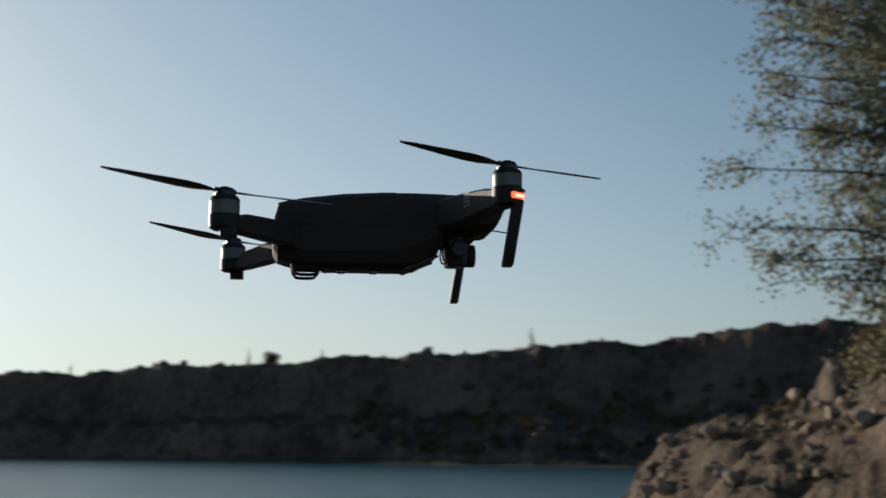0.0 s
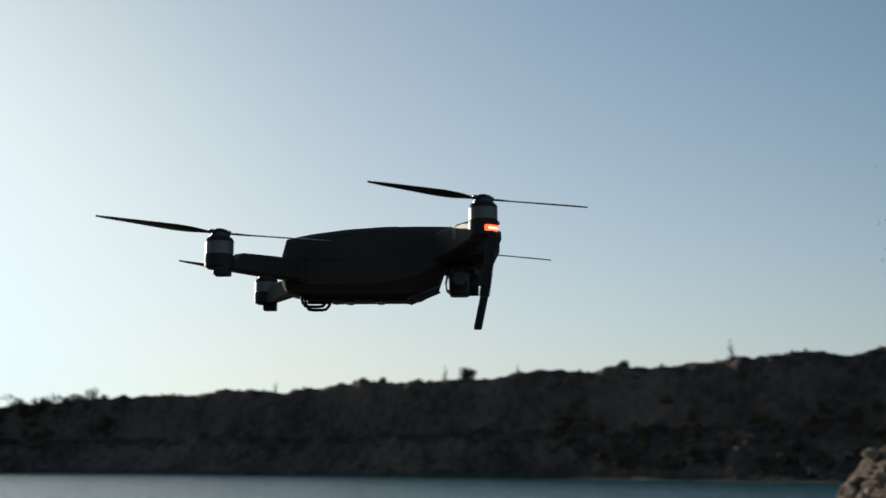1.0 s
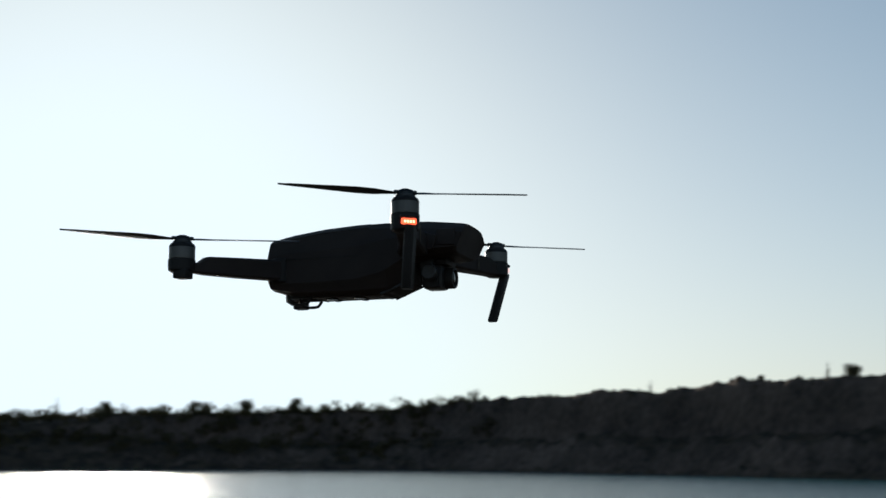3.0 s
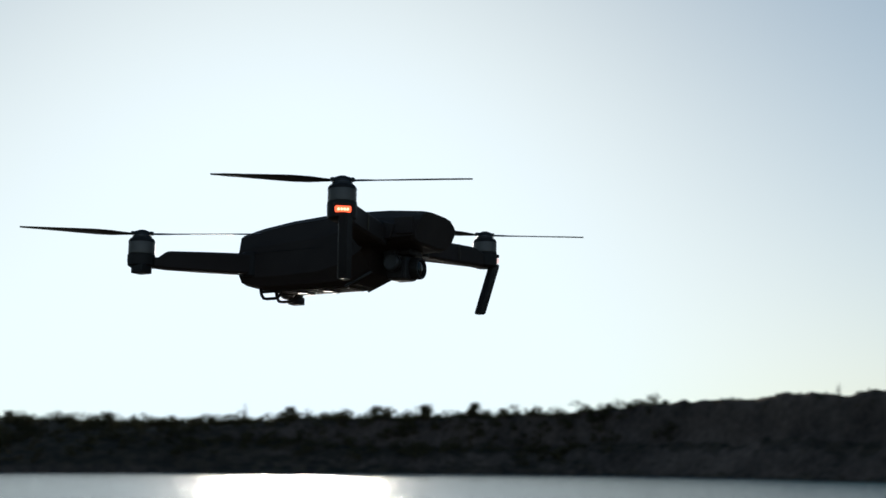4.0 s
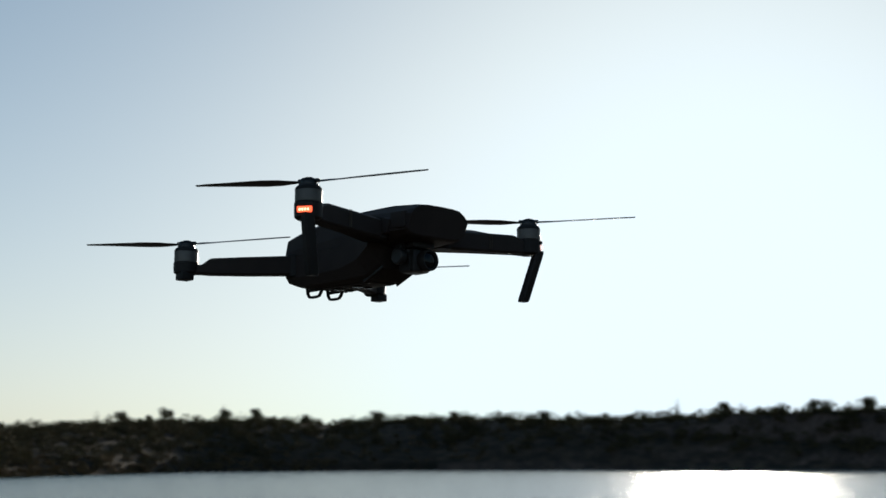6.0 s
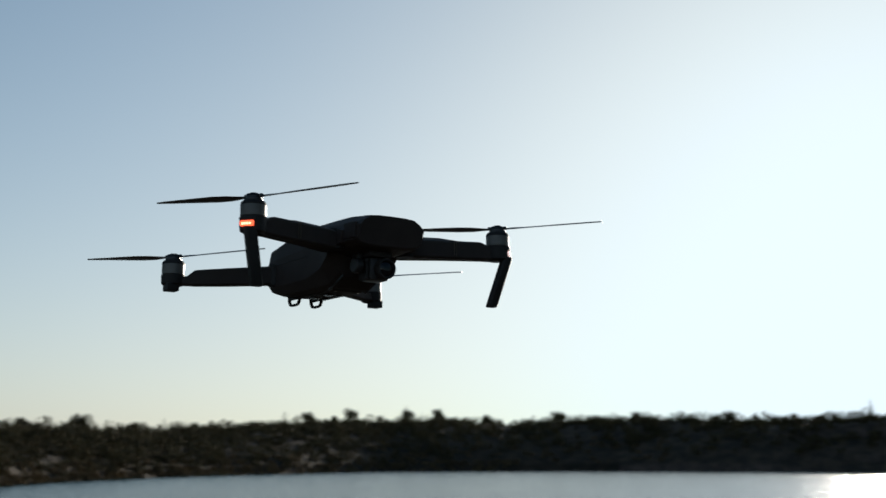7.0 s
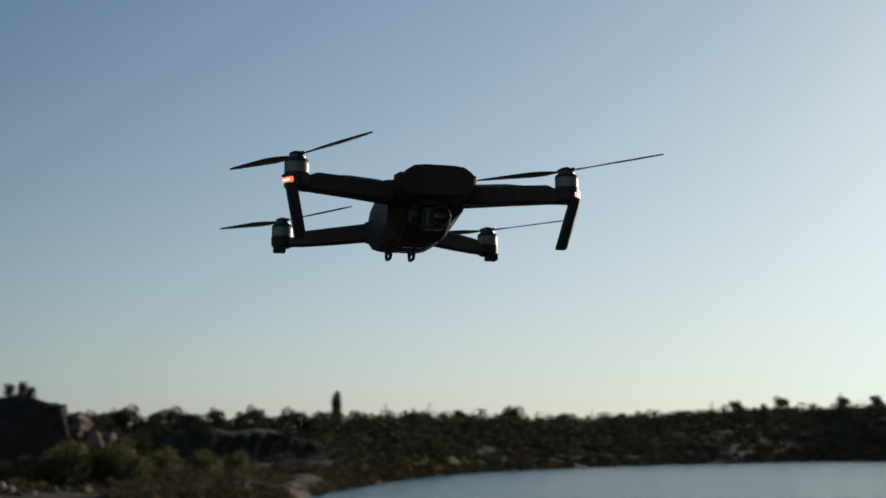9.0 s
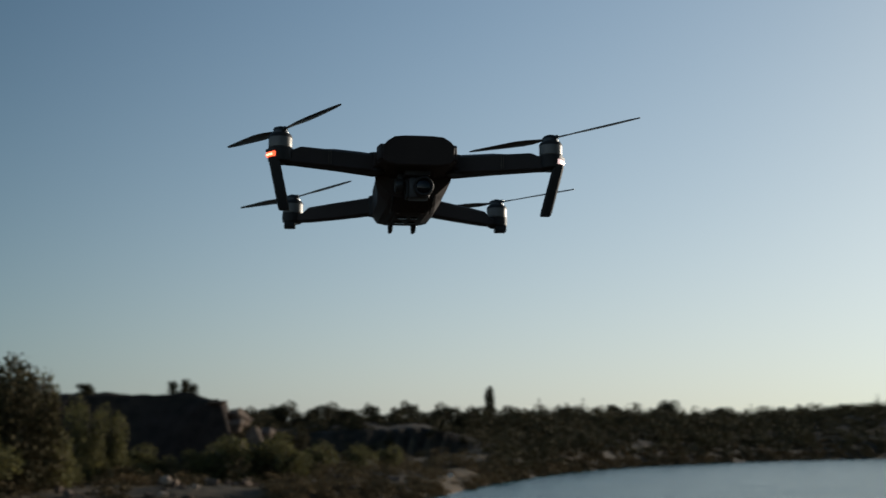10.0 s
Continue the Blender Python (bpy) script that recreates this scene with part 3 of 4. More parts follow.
        for dx, dz, w, h in ((0, 0.0048, 0.0062, 0.0005), (0, -0.0048, 0.0062, 0.0005), (-0.0031, 0, 0.0005, 0.0096), (0.0031, 0, 0.0005, 0.0096), (0, 0.0016, 0.0046, 0.0004), (0, -0.0014, 0.0046, 0.0004), (0.0002, 0, 0.0004, 0.0084)):
            m = block((w, 0.0003, h), (dx, 0, dz), 0)
            m.transform(Matrix.Translation((s * 0.086, 0.0842, -0.0098)) @ Matrix.Rotation(radians(16.9 * s), 4, "Z") @ Matrix.Diagonal((1.3, 1, 1.1, 1)))
            part("label_bar", m, PRINT, mark)
        stripe = part("gold_stripe", block((0.0007, 0.0004, 0.0150), (s * 0.0850, 0.1040, -0.0155), 0), GOLD, arm, "thin gold printed stripe")
        part("gold_stripe", block((0.0005, 0.0004, 0.0150), (s * 0.0872, 0.1045, -0.0155), 0), GOLD, arm, "thin gold printed stripe")
        # rear arm
        def beam(u, y, z_top, z_low, depth):
            w = Vector((0.51, 0.86, 0)) * depth * 0.5
            return [Vector((s * (u + f * w.x), y + f * w.y, z)) for f, z in ((1, z_top - 0.0018), (0.7, z_top), (-0.7, z_top), (-1, z_top - 0.0018), (-1, z_low + 0.0018), (-0.7, z_low), (0.7, z_low), (1, z_low + 0.0018))]
        rear = part("rear_arm", loft([beam(0.024, -0.0530, -0.0232, -0.0425, 0.0120), beam(0.036, -0.0590, -0.0240, -0.0432, 0.0125), beam(0.070, -0.0785, -0.0264, -0.0445, 0.0120), beam(0.0975, -0.0945, -0.0286, -0.0450, 0.0110),
                                      beam(0.1000, -0.0960, -0.0292, -0.0450, 0.0110), beam(0.1065, -0.0998, -0.0352, -0.0446, 0.0110), beam(0.1150, -0.1050, -0.0356, -0.0446, 0.0110)]), SHELL, base)
        part("arm_hinge", lathe([(0.0080, -0.0445), (0.0088, -0.0435), (0.0088, -0.0228), (0.0082, -0.0220)], (s * 0.0275, -0.0555, 0), 28), BLACK, rear)
        rotor(s * 0.1188, -0.1082, -0.0116, -0.0336, -0.0450, (s * 0.0032, 0.0035), 126 if s > 0 else 137)

    # gimbal with its camera under the nose
    gimbal = part("gimbal_mount", block((0.026, 0.026, 0.006), (-0.001, 0.090, -0.0290), 0.002), BLACK, base)
    part("yaw_motor", lathe([(0.0080, -0.0360), (0.0088, -0.0350), (0.0088, -0.0290)], (0.001, 0.0860, 0), 28), GUNMETAL, gimbal)
    part("gimbal_arm", merged(block((0.0060, 0.0120, 0.0150), (0.0150, 0.0860, -0.0350), 0.0016), block((0.018, 0.0070, 0.0055), (0.007, 0.0820, -0.0325), 0.0014)), GUNMETAL, gimbal)
    part("roll_motor", lathe([(0.0070, -0.0035), (0.0076, -0.0025), (0.0076, 0.0030), (0.0062, 0.0040)], (0.0168, 0.0885, -0.0395), 28, Matrix.Rotation(radians(90), 4, "Y")), GUNMETAL, gimbal, "round grey gimbal motor")
    housing = part("camera_body", block((0.0210, 0.0190, 0.0220), (-0.0030, 0.0880, -0.0425), 0.0032), GUNMETAL, gimbal, "small grey gimbal camera")
    out = Matrix.Rotation(radians(-90), 4, "X")
    part("lens_barrel", lathe([(0.0094, 0.000), (0.0100, 0.0010), (0.0100, 0.0095), (0.0095, 0.0105), (0.0080, 0.0105), (0.0074, 0.0080)], (-0.0066, 0.0950, -0.0425), 36, out), BLACK, housing)
    part("lens", lathe([(0.0078, 0.0), (0.0074, 0.0012), (0.0050, 0.0022), (0.0020, 0.0026)], (-0.0066, 0.1022, -0.0425), 32, out), GLASS, housing, "dark round lens glass")
    part("camera_cover", block((0.0030, 0.0150, 0.0170), (0.0085, 0.0870, -0.0440), 0.0012), BLACK, housing)
    for x in (-0.010, 0.004):
        pts = [(x, 0.0795, -0.0330), (x, 0.0765, -0.0360), (x, 0.0755, -0.0420), (x, 0.0765, -0.0480), (x, 0.0800, -0.0505)]
        part("guard_wire", tube(pts, [0.0008] * 5, 6), BLACK, gimbal)
    for x, y in ((0.009, 0.080), (-0.010, 0.080), (-0.010, 0.097)):
        part("damper", lathe([(0.0024, -0.0292), (0.0030, -0.0275), (0.0024, -0.0258)], (x, y, 0), 14), BLACK, gimbal)
    return base


drone()


# ---- stones ----
def stone_mesh(seed, m=None):
    """An angular block: the hull of some points on a ball, with worn edges and a rough skin."""
    pick = random.Random(100 + seed)
    bm = bmesh.new()
    for k in range(13):
        d = Vector((pick.gauss(0, 1), pick.gauss(0, 1), pick.gauss(0, 1))).normalized()
        bm.verts.new(d * pick.uniform(0.75, 1.0))
    bmesh.ops.convex_hull(bm, input=bm.verts)
    bmesh.ops.delete(bm, geom=[v for v in bm.verts if not v.link_faces], context="VERTS")
    bmesh.ops.dissolve_limit(bm, angle_limit=radians(12), verts=bm.verts, edges=bm.edges)
    bmesh.ops.bevel(bm, geom=list(bm.edges), offset=0.07, segments=2, profile=0.6, affect="EDGES", clamp_overlap=True)
    bmesh.ops.triangulate(bm, faces=bm.faces)
    bmesh.ops.subdivide_edges(bm, edges=[e for e in bm.edges if e.calc_length() > 0.3], cuts=2, use_grid_fill=True)
    for v in bm.verts:
        v.co *= 1 + 0.07 * noise.fractal(v.co * 2.6 + Vector((seed * 3.1, 0, 0)), 0.9, 2.1, 4)
    me = bpy.data.meshes.new("boulder")
    bm.to_mesh(me)
    bm.free()
    me.materials.append(m or BOULDER)
    return me


STONES = [stone_mesh(k) for k in range(7)]
ROCKS = random.Random(11)


def boulder(az, r, size, sink=0.35, label="pale weathered boulder on the rocky lake shore", group="shore boulders", stretch=(1, 1, 1)):
    ob = new("boulder", ROCKS.choice(STONES))
    p = place(az, r)
    ob.matrix_world = Matrix.Translation(p + Vector((0, 0, size * stretch[2] * (0.75 - sink)))) @ Euler((ROCKS.uniform(-0.4, 0.4), ROCKS.uniform(-0.4, 0.4), ROCKS.uniform(0, 6.3))).to_matrix().to_4x4() @ Matrix.Diagonal((size * ROCKS.uniform(0.8, 1.3) * stretch[0], size * ROCKS.uniform(0.7, 1.0) * stretch[1], size * ROCKS.uniform(0.55, 0.85) * stretch[2], 1))
    return tagged(ob, label, "boulder", group)


# the spit by the tree: a standing slab, some large blocks, then rubble down to the water
def standing_slab(az, r, width, height, thick, lean, label):
    """A pointed slab: a bent wedge with a broken, rough skin."""
    bm = bmesh.new()
    bmesh.ops.create_grid(bm, x_segments=9, y_segments=12, size=0.5)
    back = bmesh.ops.extrude_face_region(bm, geom=list(bm.faces))
    for v in (q for q in back["geom"] if isinstance(q, bmesh.types.BMVert)):
        v.co.z += 1.0
    for v in bm.verts:
        a, b, c = v.co.x, v.co.y + 0.5, v.co.z - 0.5
        taper = 1 - 0.96 * b
        p = Vector((a * width * taper + lean * b, c * thick * (1 - 0.6 * b), (b - 0.2) * height))
        n = Vector((az, r, 0))
        v.co = p + noise.noise_vector(p * 5 + n) * 0.035 + noise.noise_vector(p * 14 + n) * 0.02
    ob = link_mesh("rock_slab", bm, BOULDER, smooth=True, crease=25)
    ob.matrix_world = Matrix.Translation(place(az, r)) @ Matrix.Rotation(radians(az + 48), 4, "Z")
    return tagged(ob, label, "rock")


standing_slab(153.9, 23.8, 0.95, 1.1, 0.34, -0.30, "tall pointed pale rock slab standing on the spit")
standing_slab(154.9, 23.6, 0.40, 0.42, 0.30, -0.16, "short pale rock slab leaning on the spit")
for az, r, size in ((163.0, 24.2, 0.22), (162.0, 24.6, 0.30), (161.9, 23.8, 0.24), (161.2, 23.9, 0.20), (161.3, 23.2, 0.24), (160.7, 23.6, 0.16), (162.4, 23.2, 0.22), (157.2, 23.0, 0.26), (155.0, 22.0, 0.20), (154.3, 20.9, 0.26), (153.4, 21.2, 0.24), (152.6, 20.4, 0.20), (152.0, 19.8, 0.30), (159.7, 24.4, 0.18), (158.9, 23.6, 0.16)):
    boulder(az, r, size, 0.35, "pale weathered boulder on the rocky spit", "spit boulders")
for k in range(180):
    az = 163.6 - 11.0 * ROCKS.random() ** 2.0
    boulder(az, ROCKS.uniform(18.5, 25.6), 0.05 + 0.22 * ROCKS.random() ** 2.6, 0.2, "small pale stone in the rubble of the spit", "spit boulders")
# the bank on the other side
BROWN = [stone_mesh(20 + k, SHORE_STONE) for k in range(4)]
for k in range(64):
    az = ROCKS.uniform(263.0, 283.5)
    boulder(az, float(shore(az)) + 0.4 + 9 * ROCKS.random(), 0.13 + 0.36 * ROCKS.random() ** 2.4, 0.45, "pale weathered boulder on the rocky lake shore" if k % 5 == 0 else "brown weathered boulder on the rocky lake shore").data = STONES[k % 7] if k % 5 == 0 else BROWN[k % 4]
# the stone that glints, whitened by its material
white = boulder(261.74, 65.0, 0.2, -0.25, "small stone on the bank with its bright glint painted white", "", (1, 1, 1.5))
white.data = stone_mesh(3, GLINT_STONE)
# a pale sandstone outcrop with an overhanging ledge at the corner of the wall
for az, r, z, sx, sy, sz, kind, label in ((272.6, 67.9, 3.6, 0.55, 0.7, 0.62, 0, "pale sandstone outcrop at the corner of the wall"), (272.75, 68.2, 4.72, 0.8, 0.9, 0.26, 1, "flat brown rock ledge over the sandstone outcrop"), (272.05, 67.2, 2.5, 0.8, 0.8, 0.9, 2, "broken brown rock under the sandstone outcrop"), (271.5, 66.6, 2.2, 0.7, 0.7, 0.8, 3, "broken brown rock under the sandstone outcrop"),
                                          (272.0, 68.4, 3.5, 0.9, 0.8, 0.8, 1, "broken brown rock at the corner of the wall"), (271.0, 68.0, 2.6, 0.8, 0.9, 0.9, 0, "broken brown rock at the corner of the wall"), (270.2, 69.5, 2.0, 0.9, 0.9, 0.8, 2, "broken brown rock at the corner of the wall"), (271.6, 69.5, 4.0, 1.0, 0.9, 0.7, 3, "broken brown rock at the corner of the wall"), (270.7, 71.0, 3.0, 1.1, 1.0, 0.9, 1, "broken brown rock at the corner of the wall")):
    ledge = tagged(new("rock_outcrop", BROWN[kind]), label, "rock")
    foot = place(az, r)
    ledge.matrix_world = Matrix.Translation((foot.x, foot.y, z)) @ Matrix.Rotation(radians(az + 90), 4, "Z") @ Matrix.Diagonal((sx, sy, sz, 1))
for k in range(34):
    az = ROCKS.uniform(157.0, 171.0)
    boulder(az, float(shore(az)) + ROCKS.uniform(0.5, 9), 0.3 + 0.7 * ROCKS.random() ** 2, 0.4, "grey fallen block at the foot of the cliff", "cliff boulders").data = BROWN[k % 4]


# ---- plants ----
def leaf_cloud(rng, count, size, shape):
    """Loose triangles round points of a crown; shape gives count points in it."""
    at = shape(count)
    a = rng.normal(size=(count, 3))
    a /= np.linalg.norm(a, axis=1)[:, None]
    b = np.cross(a, rng.normal(size=(count, 3)))
    b /= np.linalg.norm(b, axis=1)[:, None]
    s = (size * rng.uniform(0.6, 1.3, count))[:, None]
    v = np.stack([at - a * s * 0.5, at + b * s * 0.42, at + a * s * 0.5, at - b * s * 0.42], 1).reshape(-1, 3)
    f = np.arange(count * 4).reshape(-1, 4)
    return v, f


def crown_points(rng, height, width, lumps=9, low=0.15, tall=False):
    centres = rng.normal(size=(lumps, 3))
    centres /= np.linalg.norm(centres, axis=1)[:, None]
    centres *= rng.uniform(0.25, 0.75, lumps)[:, None]
    sizes = rng.uniform(0.38, 0.58, lumps)
    if low < 0.1:
        centres[:4, 2] = -0.72
    if tall:
        centres[:, 2] = np.linspace(-0.75, 0.75, lumps)
        centres[:, :2] *= 0.3
        sizes = 0.55 * np.sqrt(np.clip(1 - np.abs(centres[:, 2]) ** 3, 0.15, 1))

    def shape(count):
        k = rng.integers(0, lumps, count)
        d = rng.normal(size=(count, 3))
        d /= np.linalg.norm(d, axis=1)[:, None]
        p = centres[k] + d * (sizes[k] * rng.uniform(0.35, 1.05, count) ** 0.6)[:, None]
        p[:, :2] *= width * 0.5
        p[:, 2] = height * (low + (1 - low) * (p[:, 2] * 0.5 + 0.5).clip(0, None))
        return p
    return shape


def tree_kind(seed, height, width, count, leaf, m, low=0.15, lumps=9, tall=False):
    """The two meshes of a tree: stem with limbs, and crown."""
    rng = np.random.default_rng(seed)
    limbs = [tube([(0, 0, -0.4), (0.03, 0.02, height * 0.3), (0.0, 0.05, height * 0.62), (0.05, 0, height * 0.9)], [height * 0.022, height * 0.018, height * 0.011, height * 0.003], 7)]
    for k in range(6):
        a, z = rng.uniform(0, 6.28), height * rng.uniform(0.15, 0.6)
        reach = width * 0.36
        limbs.append(tube([(0, 0, z), (math.cos(a) * reach * 0.5, math.sin(a) * reach * 0.5, z + height * 0.12), (math.cos(a) * reach, math.sin(a) * reach, z + height * 0.28)], [height * 0.011, height * 0.007, height * 0.003], 5))
    bm = merged(*limbs)
    stem = bpy.data.meshes.new("trunk")
    bm.to_mesh(stem)
    bm.free()
    stem.materials.append(BARK)
    v, f = leaf_cloud(rng, count, leaf, crown_points(rng, height, width, lumps, low, tall))
    return stem, mesh_from_arrays("crown", v, f, m)


def tree(kind, az, r, scale, label, category="tree", group="", sink=0.0, wide=1.0):
    base = tagged(new("tree" if category == "tree" else "bush"), label, category, group)
    base.matrix_world = Matrix.Translation(place(az, r, -sink)) @ Matrix.Rotation(az * 7.3, 4, "Z") @ Matrix.Diagonal((scale * wide, scale * wide, scale, 1))
    for name, me in zip(("trunk", "crown"), kind):
        new(name, me).parent = base
    return base


ROUND = [tree_kind(20 + k, 4.0, 4.4, 2000, 0.30, FAR_LEAF, 0.0, 12) for k in range(3)]
POPLAR = tree_kind(31, 8.5, 4.2, 2600, 0.36, FAR_LEAF, 0.0, 12, True)
THIN = tree_kind(37, 4.0, 1.9, 300, 0.24, FAR_LEAF, 0.0, 7)
BROAD = [tree_kind(40 + k, 5.0, 4.6, 6500, 0.19, BANK_LEAF if k else FAR_LEAF, 0.0, 16) for k in range(2)]
OCHRE = [tree_kind(50 + k, 2.6, 3.2, 3600, 0.15, BANK_LEAF, 0.0, 12) for k in range(2)]
DRY = [tree_kind(60 + k, 2.6, 3.2, 4200, 0.10, BRUSH, 0.0, 12) for k in range(2)]


def ridge(az):
    """Just at the edge that stands against the sky."""
    return float(shore(az)) + float(np.interp(az, [150, 205, 211, 214, 222, 228, 232, 236, 240, 243, 250, 264], [23, 21, 21, 31, 37, 45, 53, 62, 67, 86, 84, 88]))


for az, s in ((241.5, 0.95), (240.3, 0.62), (239.6, 0.95), (236.9, 0.85), (235.5, 0.9), (233.2, 0.6), (229.9, 0.85), (226.3, 0.7), (222.1, 0.75), (213.9, 0.8), (210.0, 0.75), (207.7, 0.95), (205.5, 0.85), (251.8, 1.0), (249.4, 0.7), (244.6, 0.55), (243.9, 0.6), (254.2, 0.7), (246.6, 0.55)):
    tree(ROUND[int(az * 10) % 3], az, ridge(az), s, "dark round-crowned tree on the far lake ridge", group="ridge trees")
for az, s in ((216.0, 1.05), (236.95, 1.15), (242.6, 1.0), (202.6, 0.55), (188.9, 0.55), (167.7, 0.62), (177.6, 0.5), (181.0, 0.6), (255.6, 0.9), (257.6, 0.9), (248.0, 0.8), (253.0, 0.75)):
    tree(THIN, az, ridge(az), s, "thin half-bare young tree on the ridge against the sky", group="thin ridge trees", sink=0.45)
tree(POPLAR, 259.95, ridge(259.95) + 4, 0.58, "tall narrow poplar above the lake bank")
for az, s in ((179.9, 0.55), (183.9, 0.35), (172.6, 0.3)):
    tree(ROUND[1], az, ridge(az), s, "low dark shrub on the cliff edge", "bush", "cliff edge shrubs", sink=0.35)
for az, r, s, wide in ((281.2, 47, 1.06, 0.62), (282.6, 46, 0.98, 0.75), (280.35, 49, 0.90, 0.6), (278.5, 54, 0.74, 0.62), (277.5, 55, 0.72, 0.5), (279.5, 51, 0.45, 0.8), (271.8, 76, 0.62, 0.9), (270.6, 78, 0.56, 1.0), (269.0, 82, 0.5, 1.0)):
    tree(BROAD[int(az * 10) % 2], az, r, s, "dark olive leafy tree beside the rock wall", group="bank trees", sink=0.1, wide=wide)
for az, r, s in ((272.6, 58, 0.72), (271.6, 57, 0.8), (270.6, 58, 0.75), (269.4, 57, 0.72), (275.0, 57, 0.5), (276.4, 55, 0.45), (268.0, 63, 0.7), (266.2, 66, 0.65), (264.6, 70, 0.6), (283.4, 44, 0.9), (273.7, 56, 0.6), (276.0, 57, 0.7), (272.1, 56, 0.86), (269.9, 58, 0.88)):
    tree(OCHRE[int(az * 10) % 2], az, r, s, "yellow-green bush on the stony bank", "bush", "bank bushes", sink=0.1)
for az, r, s, wide in ((278.6, 71, 0.19, 1.6), (274.7, 71, 0.24, 0.6), (274.2, 71.5, 0.27, 0.55), (273.8, 71, 0.2, 0.8)):
    tree(ROUND[0 if wide > 1 else 1], az, r, s, "small tree on top of the rock wall", group="wall top trees", sink=0.1, wide=wide)
WOOD = random.Random(12)
for k in range(19):
    az = 260.8 + 0.62 * k + WOOD.uniform(-0.2, 0.2)
    r = WOOD.uniform(106, 122)
    high = 2.4 + r * math.tan(radians(WOOD.uniform(1.65, 2.05))) - place(az, r).z
    tree(ROUND[k % 3], az, r, np.clip(high, 0.5, 3.2) / 3.9, "dark round-crowned tree behind the bank", group="back trees", sink=0.15, wide=WOOD.uniform(0.85, 1.25))
# brown brush at the foot of the near tree
for az, r, s in ((152.0, 25.2, 0.34), (151.2, 24.6, 0.42), (150.9, 22.5, 0.32), (149.6, 21.5, 0.55), (152.2, 26.8, 0.36), (151.4, 26.8, 0.6), (155.6, 25.2, 0.16), (156.4, 25.0, 0.14), (154.9, 24.6, 0.18)):
    tree(DRY[int(az * 10) % 2], az, r, s, "brown dry brush on the rocky spit", "bush", "spit brush", sink=0.2)


def shrubs(name, spots, m, seed, leaves, label):
    """A wood of low shrubs that nobody could count: one mesh. Spots: bearing, distance, height, width."""
    rng = np.random.default_rng(seed)
    vs, fs, n = [], [], 0
    feet = ground(np.array([q[0] for q in spots]), np.array([q[1] for q in spots]))
    for (az, r, h, w), foot in zip(spots, feet):
        near = float(np.clip(r / 160, 0.4, 1.0))
        v, f = leaf_cloud(rng, int(leaves * min(2.5, near ** -1.5)), 0.24 * near * max(h, 1.0) ** 0.6, crown_points(rng, h, w, 6, 0.0))
        a = radians(az)
        vs.append(v + np.array((r * math.cos(a), r * math.sin(a), foot - 0.15)))
        fs.append(f + n)
        n += len(v)
    ob = new(name, mesh_from_arrays(name, np.concatenate(vs), np.concatenate(fs), m))
    return tagged(ob, label, "shrubs", kind="stuff")


GROW = random.Random(5)
spots = []
for k in range(620):        # the fringe along the ridge
    az = GROW.uniform(199, 263)
    h = (0.7 + 1.7 * GROW.random() ** 1.8) * (0.7 if az > 258 else 1.0)
    spots.append((az, ridge(az) + GROW.uniform(-6, 5), h, h * GROW.uniform(1.1, 2.0)))
for k in range(1900):        # the slopes under it
    az = 196 + 88 * GROW.random() ** 0.75
    h = GROW.uniform(1.0, 3.0) * (0.55 if az > 261 else 1.0)
    spots.append((az, float(shore(az)) + 5 + (ridge(az) - float(shore(az))) * GROW.random() ** 0.8, h, h * GROW.uniform(1.2, 2.0)))
for k in range(950):        # closer cover on the gentle bank
    az = GROW.uniform(234, 260)
    h = GROW.uniform(0.7, 1.7)
    spots.append((az, float(shore(az)) + GROW.uniform(4, 75), h, h * GROW.uniform(1.5, 2.6)))
spots = [q for q in spots if not (q[0] > 272.2 and q[1] > 65) and not (261.0 < q[0] < 262.4 and q[1] < 69) and not (q[0] > 262.5 and q[1] < shore(q[0]) + 9) and not (q[0] > 260.5 and q[1] < 92 and q[2] > 0.75)]
shrubs("shrubs", spots, FAR_LEAF, 61, 122, "dark olive shrubs covering the far lake slopes")
spots = []
for k in range(420):
    az = 225 + 59 * GROW.random() ** 0.8
    h = GROW.uniform(0.5, 1.4)
    spots.append((az, float(shore(az)) + (9 if az > 262.5 else 1.5) + (18 if az > 262.5 else 26) * GROW.random() ** 1.3, h, h * GROW.uniform(1.4, 2.4)))
for k in range(650):
    az = GROW.uniform(232, 270)
    h = GROW.uniform(0.3, 0.75)
    spots.append((az, float(shore(az)) + GROW.uniform(-0.5, 3.5), h, h * GROW.uniform(1.6, 3.0)))
for k in range(650):
    az = GROW.uniform(236, 284)
    if az > 261 and GROW.random() < 0.75:
        continue
    h = GROW.uniform(0.25, 0.8)
    spots.append((az, float(shore(az)) + 0.6 + 10 * GROW.random(), h, h * GROW.uniform(1.4, 2.6)))
for k in range(190):
    az = GROW.uniform(150, 176)
    h = GROW.uniform(0.5, 1.5)
    spots.append((az, float(shore(az)) + GROW.uniform(3, 18), h, h * GROW.uniform(1.0, 1.8)))
spots = [q for q in spots if not (q[0] > 271.0 and q[1] > 65) and not (261.2 < q[0] < 262.2 and q[1] < 69) and not (q[0] > 260.5 and q[1] < 92 and GROW.random() < 0.1)]
shrubs("dry_shrubs", spots, DRY_LEAF, 62, 140, "ochre dry shrubs and reeds along the banks")
spots = [(az, ridge(az) + GROW.uniform(-3, 3), GROW.uniform(0.25, 0.7), GROW.uniform(0.4, 1.4)) for az in (GROW.uniform(150, 200) for k in range(150))]
shrubs("grass_tufts", spots, DRY_LEAF, 63, 40, "dry grass tufts along the cliff edge")


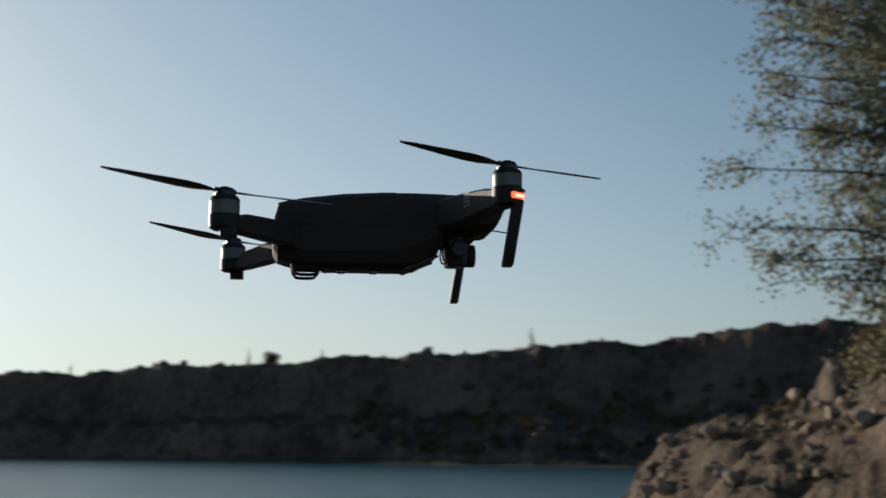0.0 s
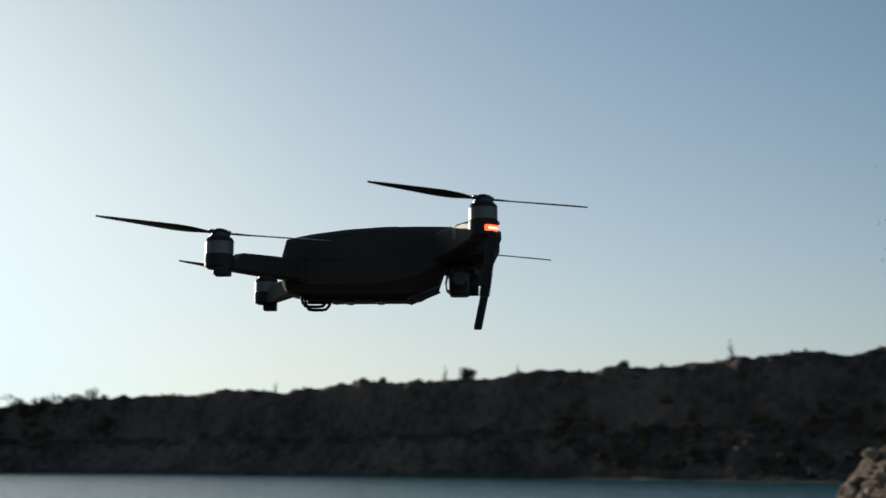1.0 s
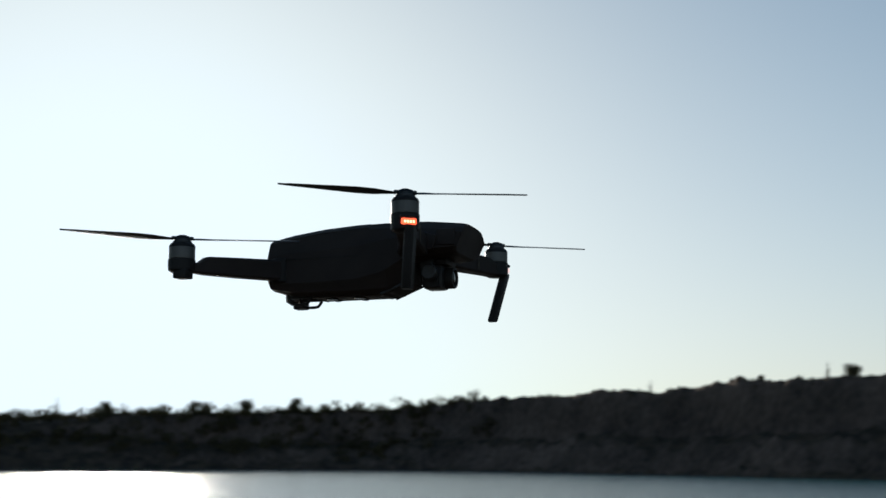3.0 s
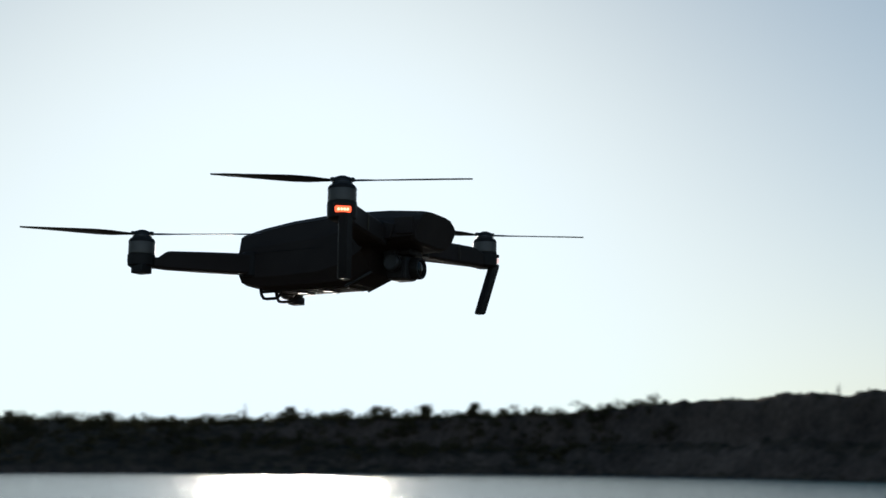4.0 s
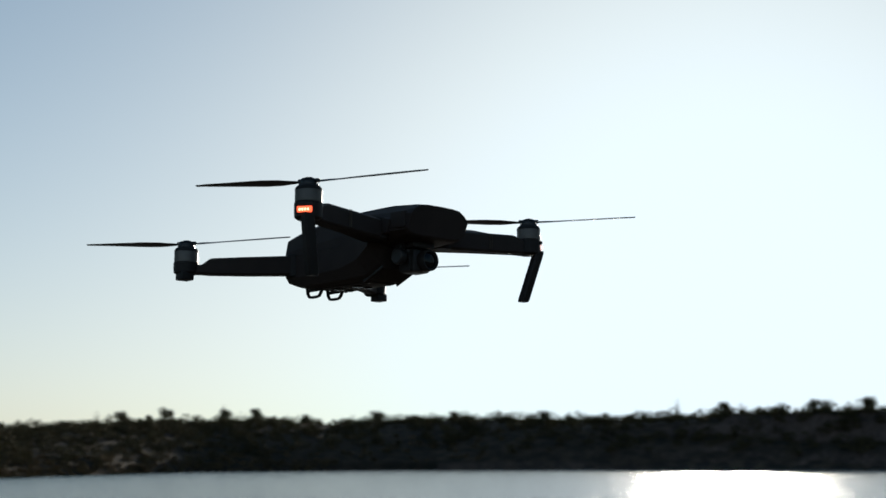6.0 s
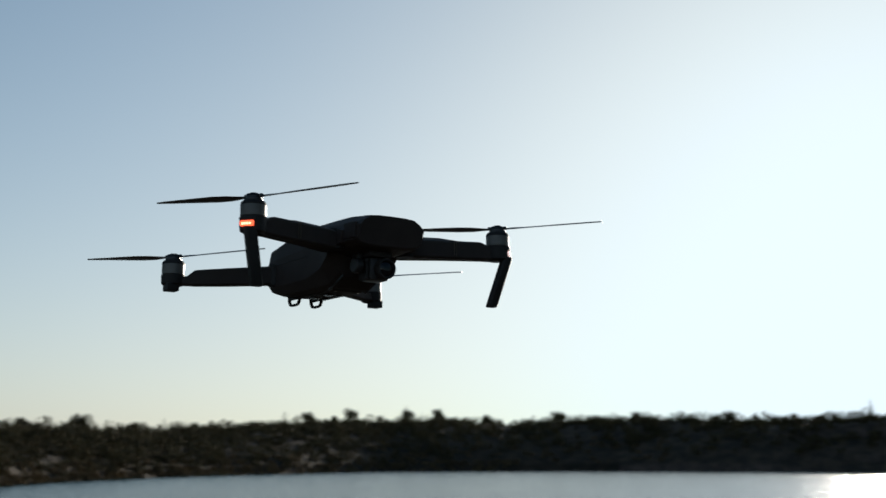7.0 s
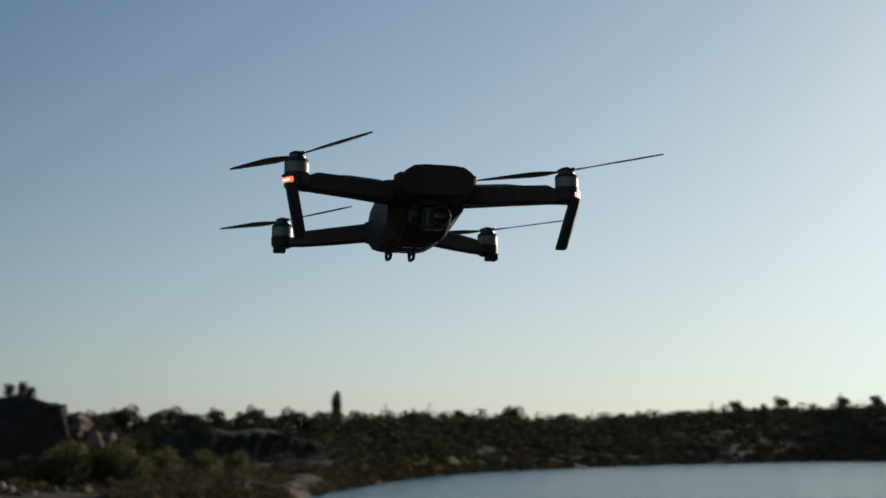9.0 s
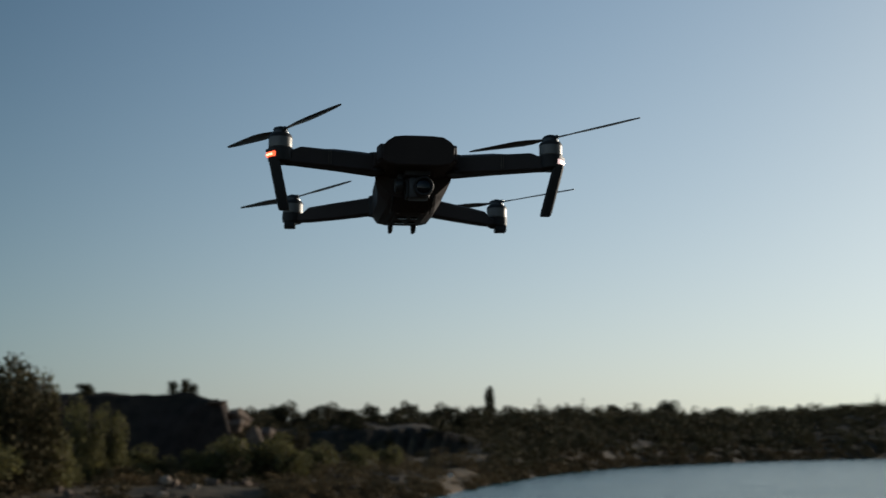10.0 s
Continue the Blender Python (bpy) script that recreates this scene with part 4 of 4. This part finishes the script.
# ---- the near tree over the spit ----
def near_tree():
    rng = np.random.default_rng(77)
    root = place(145.5, 13.2)
    base = tagged(new("tree"), "leafy grey-green poplar leaning over the rocky lake shore", "tree")
    base.matrix_world = Matrix.Translation(root)

    def spot(az, el, r):
        d = r * math.cos(radians(el))
        return Vector((d * math.cos(radians(az)), d * math.sin(radians(az)), 2.48 + r * math.sin(radians(el)))) - root
    crown_base = Vector((0.1, 0.05, 2.6))
    top = Vector((0.3, -0.3, 8.2))
    trunk = tube([(0, 0, -0.4), (0.02, 0.03, 0.9), crown_base, (0.2, -0.1, 5.0), top], [0.24, 0.19, 0.15, 0.09, 0.03], 12)
    part("trunk", trunk, BARK, base)
    tips = [spot(az - 2.9, el, r) for az, el, r in ((159.6, 13.2, 13.0), (159.9, 10.3, 12.8), (158.4, 8.6, 13.2), (157.6, 19.3, 13.3), (157.3, 16.6, 12.6), (156.0, 7.6, 12.6), (153.6, 6.2, 13.0), (155.2, 14.4, 13.6), (154.0, 10.6, 12.2), (156.4, 22.5, 13.2), (153.2, 18.0, 13.8), (150.6, 24.0, 13.0), (152.0, 13.0, 14.0), (150.5, 8.0, 12.6), (155.4, 11.8, 14.2), (155.0, 20.4, 12.4), (151.6, 6.0, 13.4), (159.0, 21.5, 13.0), (158.6, 17.8, 13.1), (158.7, 23.4, 12.8), (155.2, 25.0, 13.0), (158.4, 15.2, 12.9), (152.6, 21.6, 13.4), (153.4, 15.4, 12.8))]
    for k in range(12):
        a = radians(-60 + 25 * k)
        tips.append(Vector((2.4 * math.cos(a), 2.4 * math.sin(a), 3.2 + 0.4 * k)))
    twigs, anchor = [], []
    for tip in tips:
        start = crown_base.lerp(top, float(np.clip((tip.z - 3.0) / 6.5, 0.02, 0.85)))
        mid = start.lerp(tip, 0.5) + Vector((0, 0, 0.25))
        part("limb", tube([start, start.lerp(mid, 0.6) + Vector(rng.normal(size=3)) * 0.06, mid, tip], [0.042, 0.028, 0.017, 0.004], 7), BARK, base)
        for j in range(26):
            s = rng.uniform(0.2, 1.0)
            p = start.lerp(mid, s * 2) if s < 0.5 else mid.lerp(tip, s * 2 - 1)
            q = p + (tip - start).normalized() * rng.uniform(0.02, 0.25) + Vector(rng.normal(size=3)) * 0.36 * (1.15 - 0.75 * s)
            twigs.append(tube([p, p.lerp(q, 0.55) + Vector((0, 0, 0.04)), q], [0.006, 0.004, 0.002], 4))
            anchor.append((p, q))
    tagged(part("twigs", merged(*twigs), BARK, base), "thin brown twigs", kind="stuff")
    pts = []
    for p, q in anchor:
        n = rng.integers(30, 52)
        s = rng.uniform(0.15, 1.08, n)[:, None]
        pts.append(np.array(p) * (1 - s) + np.array(q) * s + rng.normal(size=(n, 3)) * 0.085)
    pts = np.concatenate(pts)
    v, f = leaf_cloud(rng, len(pts), 0.050, lambda count: pts)
    new("crown", mesh_from_arrays("crown", v, f, LEAF)).parent = base
    return base


near_tree()
